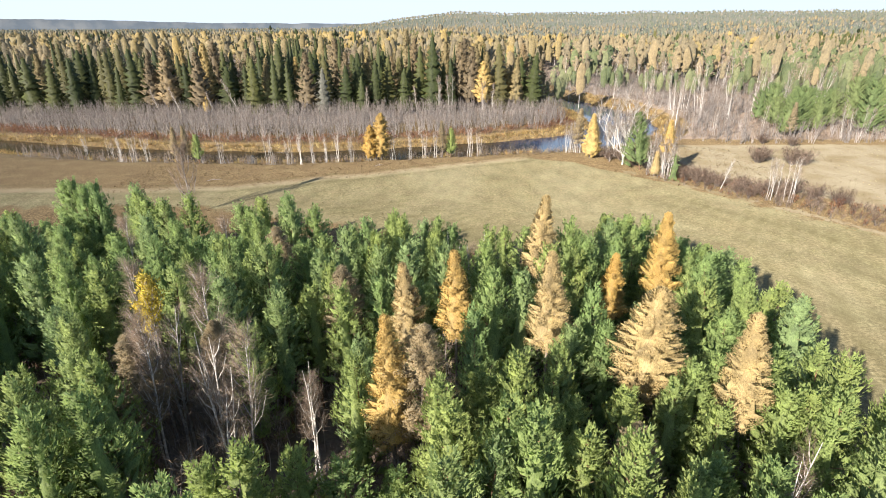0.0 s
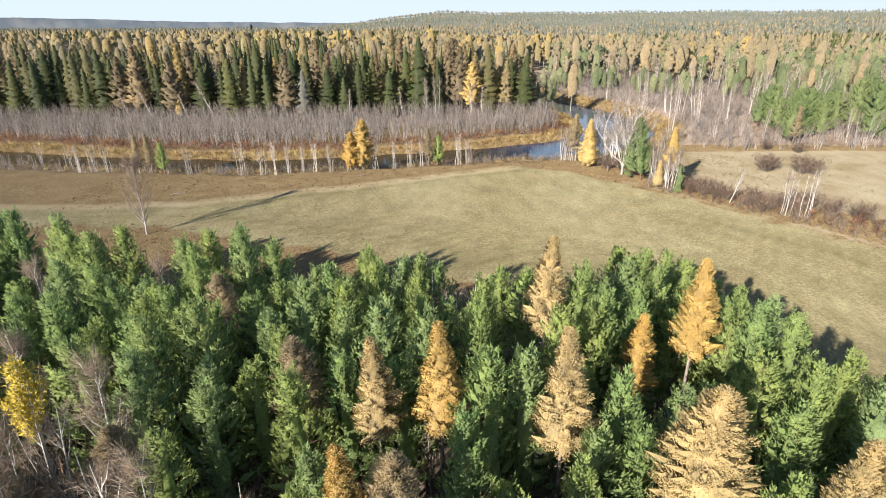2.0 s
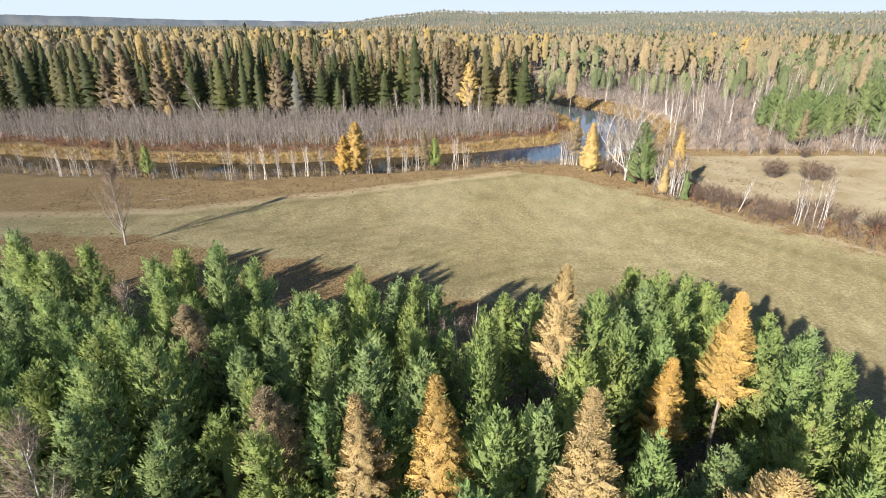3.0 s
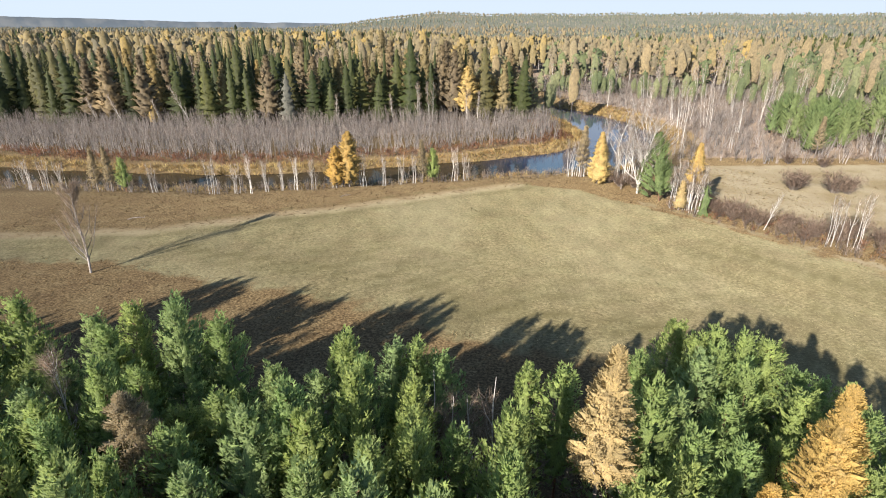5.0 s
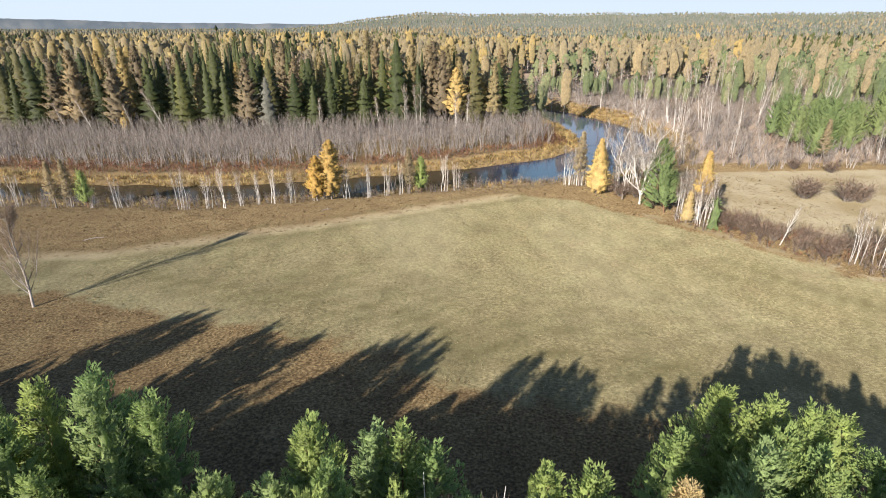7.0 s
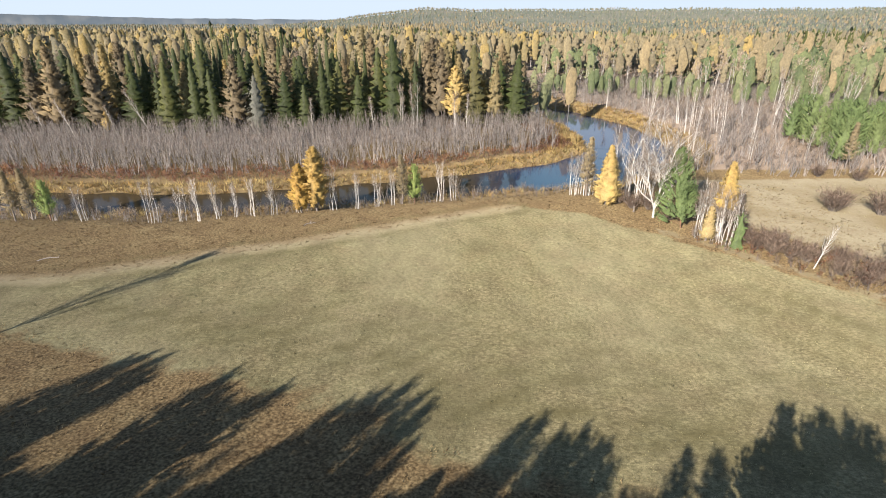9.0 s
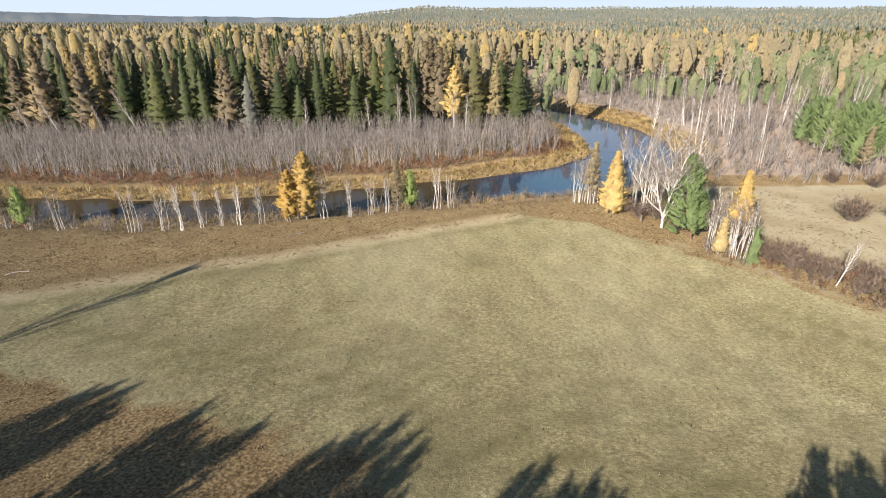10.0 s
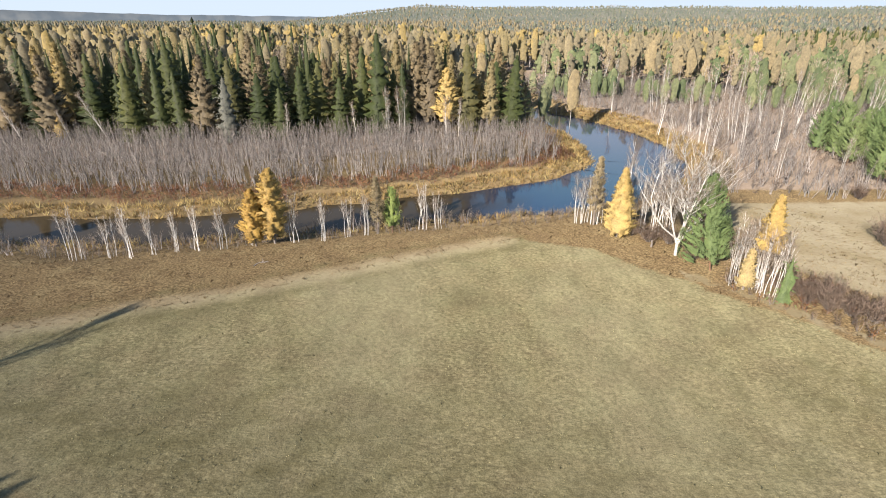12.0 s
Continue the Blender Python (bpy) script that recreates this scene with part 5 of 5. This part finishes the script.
place(bank_larch, USED, stood(bank_larch, 109, 177, 0.3, 1.05))
brush = [make_bush(R, 3.4, 2.4, BRUSH, 100, 0.11, 6), make_bush(R, 3.0, 2.2, HEDGE, 100, 0.11, 6)] + [make_withy(R, 5.6, WILLOW) for _ in range(3)]
flat_spots = scatter(R, 20000, 62, 240, 170, 430, 2.55, lambda x, y: (river_edge(x, y)[1] < 0) & (river_edge(x, y)[0] > 5 + 8 * smooth(y, 212, 230)) & (y > 170 + 4 * waves(x, y, 30, 2)) & (y < np.maximum(450 - 0.85 * (x - 80), 345)))
joined("brush_thicket", brush, flat_spots, R, (0.5, 1.25), "low grey-brown bare brush on the river flat", "thicket")
red = [make_bush(R, 2.1, 1.4, OSIER, 60, 0.11, 4) for _ in range(4)]
red_spots = scatter(R, 40000, -200, 75, 165, 300, 1.45, lambda x, y: (river_edge(x, y)[1] > 0) & (river_edge(x, y)[0] > 8.0 + 4.0 * waves(x, y, 26, 3)) & (river_edge(x, y)[0] < 17))
joined("red_brush", red, red_spots, R, (0.6, 1.4), "reddish-brown low brush along the far bank", "thicket")
low_spots = scatter(R, 14000, -130, 50, 138, 175, 1.6, lambda x, y: (river_edge(x, y)[1] < 0) & (river_edge(x, y)[0] > 0.5) & (river_edge(x, y)[0] < 8))
joined("bank_brush", [make_bush(R, 2.4, 1.2, TWIG, 60, 0.05, 4) for _ in range(3)], low_spots, R, (0.5, 1.2), "low bare brown brush at the water's near edge", "thicket")


def make_tuft(rng, h, n, width):
    sh = Shape()
    foot = rng.normal(size=(n, 3)) * (0.16, 0.16, 0)
    way = foot * 2.2 + np.array([0, 0, 1.0]) + rng.normal(size=(n, 3)) * 0.35
    blades(sh, foot, way, rng.uniform(0.6, 1.1, n) * h, width, rng, way * 0.1 + np.array([-0.3, -0.4, 0.8]), 0.15)
    return sh


hedge_line = np.array([(53, 129), (60, 120), (68, 111), (78, 99), (92, 82)], float)
hedge = scatter(R, 5000, 48, 105, 75, 140, 1.35, lambda x, y: (away(hedge_line, x - 1.5, y - 1.5)[0] < 6.5) & ~inside(FIELD, x - 1.0, y - 1.0))
joined("hedge_brush", red[:2] + [make_bush(R, 2.4, 1.5, HEDGE, 110, 0.06, 6) for _ in range(4)], hedge, R, (0.5, 1.15), "bare red-brown brush along the field's edge", "thicket")
stick = [make_withy(R, 5.0, TWIG, ALDER_BARK) for _ in range(4)]
stick_spots = scatter(R, 6000, -135, 14, 138, 175, 4.3, lambda x, y: (river_edge(x, y)[1] < 0) & (river_edge(x, y)[0] > 1.5) & (river_edge(x, y)[0] < 9 - 4 * smooth(x, -40, 0)))
joined("bank_saplings", stick, stick_spots, R, (0.45, 1.0), "thin grey bare saplings crowding the near bank", "thicket")
reed = [[("blades", make_tuft(R, 1.3, 9, 0.14), REED)] for _ in range(4)]
reed_spots = scatter(R, 90000, -210, 90, 150, 310, 0.8, lambda x, y: (river_edge(x, y)[0] > -0.3) & (river_edge(x, y)[0] < np.where(river_edge(x, y)[1] > 0, 6 + 3 * waves(x, y, 30, 17) + 5 * smooth(x, 20, 45), 3.0 + 11 * smooth(y, 205, 230))))
joined("bank_grass", reed, reed_spots, R, (0.6, 1.5), "tall dry ochre grass along the river's edge", "grass")
dry = [[("blades", make_tuft(R, 0.30, 9, 0.08), DRY)] for _ in range(4)]


def rough_place(x, y):
    fd = away(FIELD, x, y, True)[0] * np.where(inside(FIELD, x, y), 1, -1)
    d, side = river_edge(x, y)
    return (fd < 1.0) & (side < 0) & (d > 2) & ~(inside(WOOD, x, y) & (y < 50)) & (y < 165)


dry_spots = scatter(R, 40000, -80, 82, 55, 166, 0.75, rough_place)
joined("rough_grass", dry, dry_spots, R, (0.5, 1.3), "uneven brown rough grass round the mown field", "grass")
meadow_spots = scatter(R, 9000, 62, 130, 100, 176, 0.9, rough_place)
joined("meadow_grass", [[("blades", make_tuft(R, 0.2, 12, 0.09), m)] for m in (DRY, FIELD_GRASS, FIELD_GRASS)], meadow_spots, R, (0.5, 1.2), "patchy dry grass on the fallow meadow", "grass")
stubble = [[("blades", make_tuft(R, 0.15, 6, 0.085), FIELD_GRASS)] for _ in range(4)]
field_spots = scatter(R, 26000, -52, 66, 76, 146, 0.55, lambda x, y: inside(FIELD, x, y) & (y < 150 - 0.5 * np.abs(x)))
joined("field_stubble", stubble, field_spots, R, (0.5, 1.4), "short mown stubble on the pale green field", "grass")


# ---- small things on the banks ----
def make_stump(rng, h, r):
    sh = Shape()
    k = np.linspace(0, 1, 5)
    tube(sh, np.stack([0.04 * np.sin(k * 3), 0 * k, h * k - 0.05], 1), r * (1.25 - 0.45 * k ** 0.5), 8)
    a = np.arange(8) * np.pi / 4
    sh.put(np.vstack([np.stack([r * 0.8 * np.cos(a), r * 0.8 * np.sin(a), h - 0.05 + 0.05 * rng.normal(size=8)], 1), [(0, 0, h - 0.02)]]), [(i, (i + 1) % 8, 8) for i in range(8)], [(0, 0, 1)] * 9)
    return sh


stump = new("stump", mesh_of("stump", *make_stump(R, 1.3, 0.16).arrays()[:2], GREY_BARK))
tagged(stump, "short broken grey-brown birch stump at the field corner", "stump")
stump.matrix_basis = stood(stump, 43.0, 145.8)


def make_log(rng, length, r, limbs):
    sh = Shape()
    k = np.linspace(0, 1, 8)
    tube(sh, np.stack([length * (k - 0.5), 0.25 * np.sin(k * 4), 0.12 * np.sin(k * 3) + r], 1), r * (1 - 0.6 * k), 6)
    for _ in range(limbs):
        q, a = rng.uniform(-0.1, 0.45) * length, rng.uniform(0.4, 2.7)
        L = rng.uniform(0.5, 1.2)
        tube(sh, [(q, 0, r), (q + 0.5 * L, np.cos(a) * L, r + abs(np.sin(a)) * L * 0.6)], [r * 0.35, 0.015], 4)
    return sh


for x, y, turn, length, r, limbs, label in ((-55.7, 168.6, 0.05, 6.0, 0.16, 5, "pale weathered drift log lying on the far bank"), (-58.5, 126.5, 0.5, 3.0, 0.07, 2, "thin grey stick lying in brown grass"), (-20.0, 141.0, 0.9, 2.4, 0.06, 3, "thin grey stick lying in brown grass")):
    log = new("log" if r > 0.1 else "stick", mesh_of("log", *make_log(R, length, r, limbs).arrays()[:2], ALDER_BARK))
    tagged(log, label, "dead wood")
    log.matrix_basis = stood(log, x, y, turn)
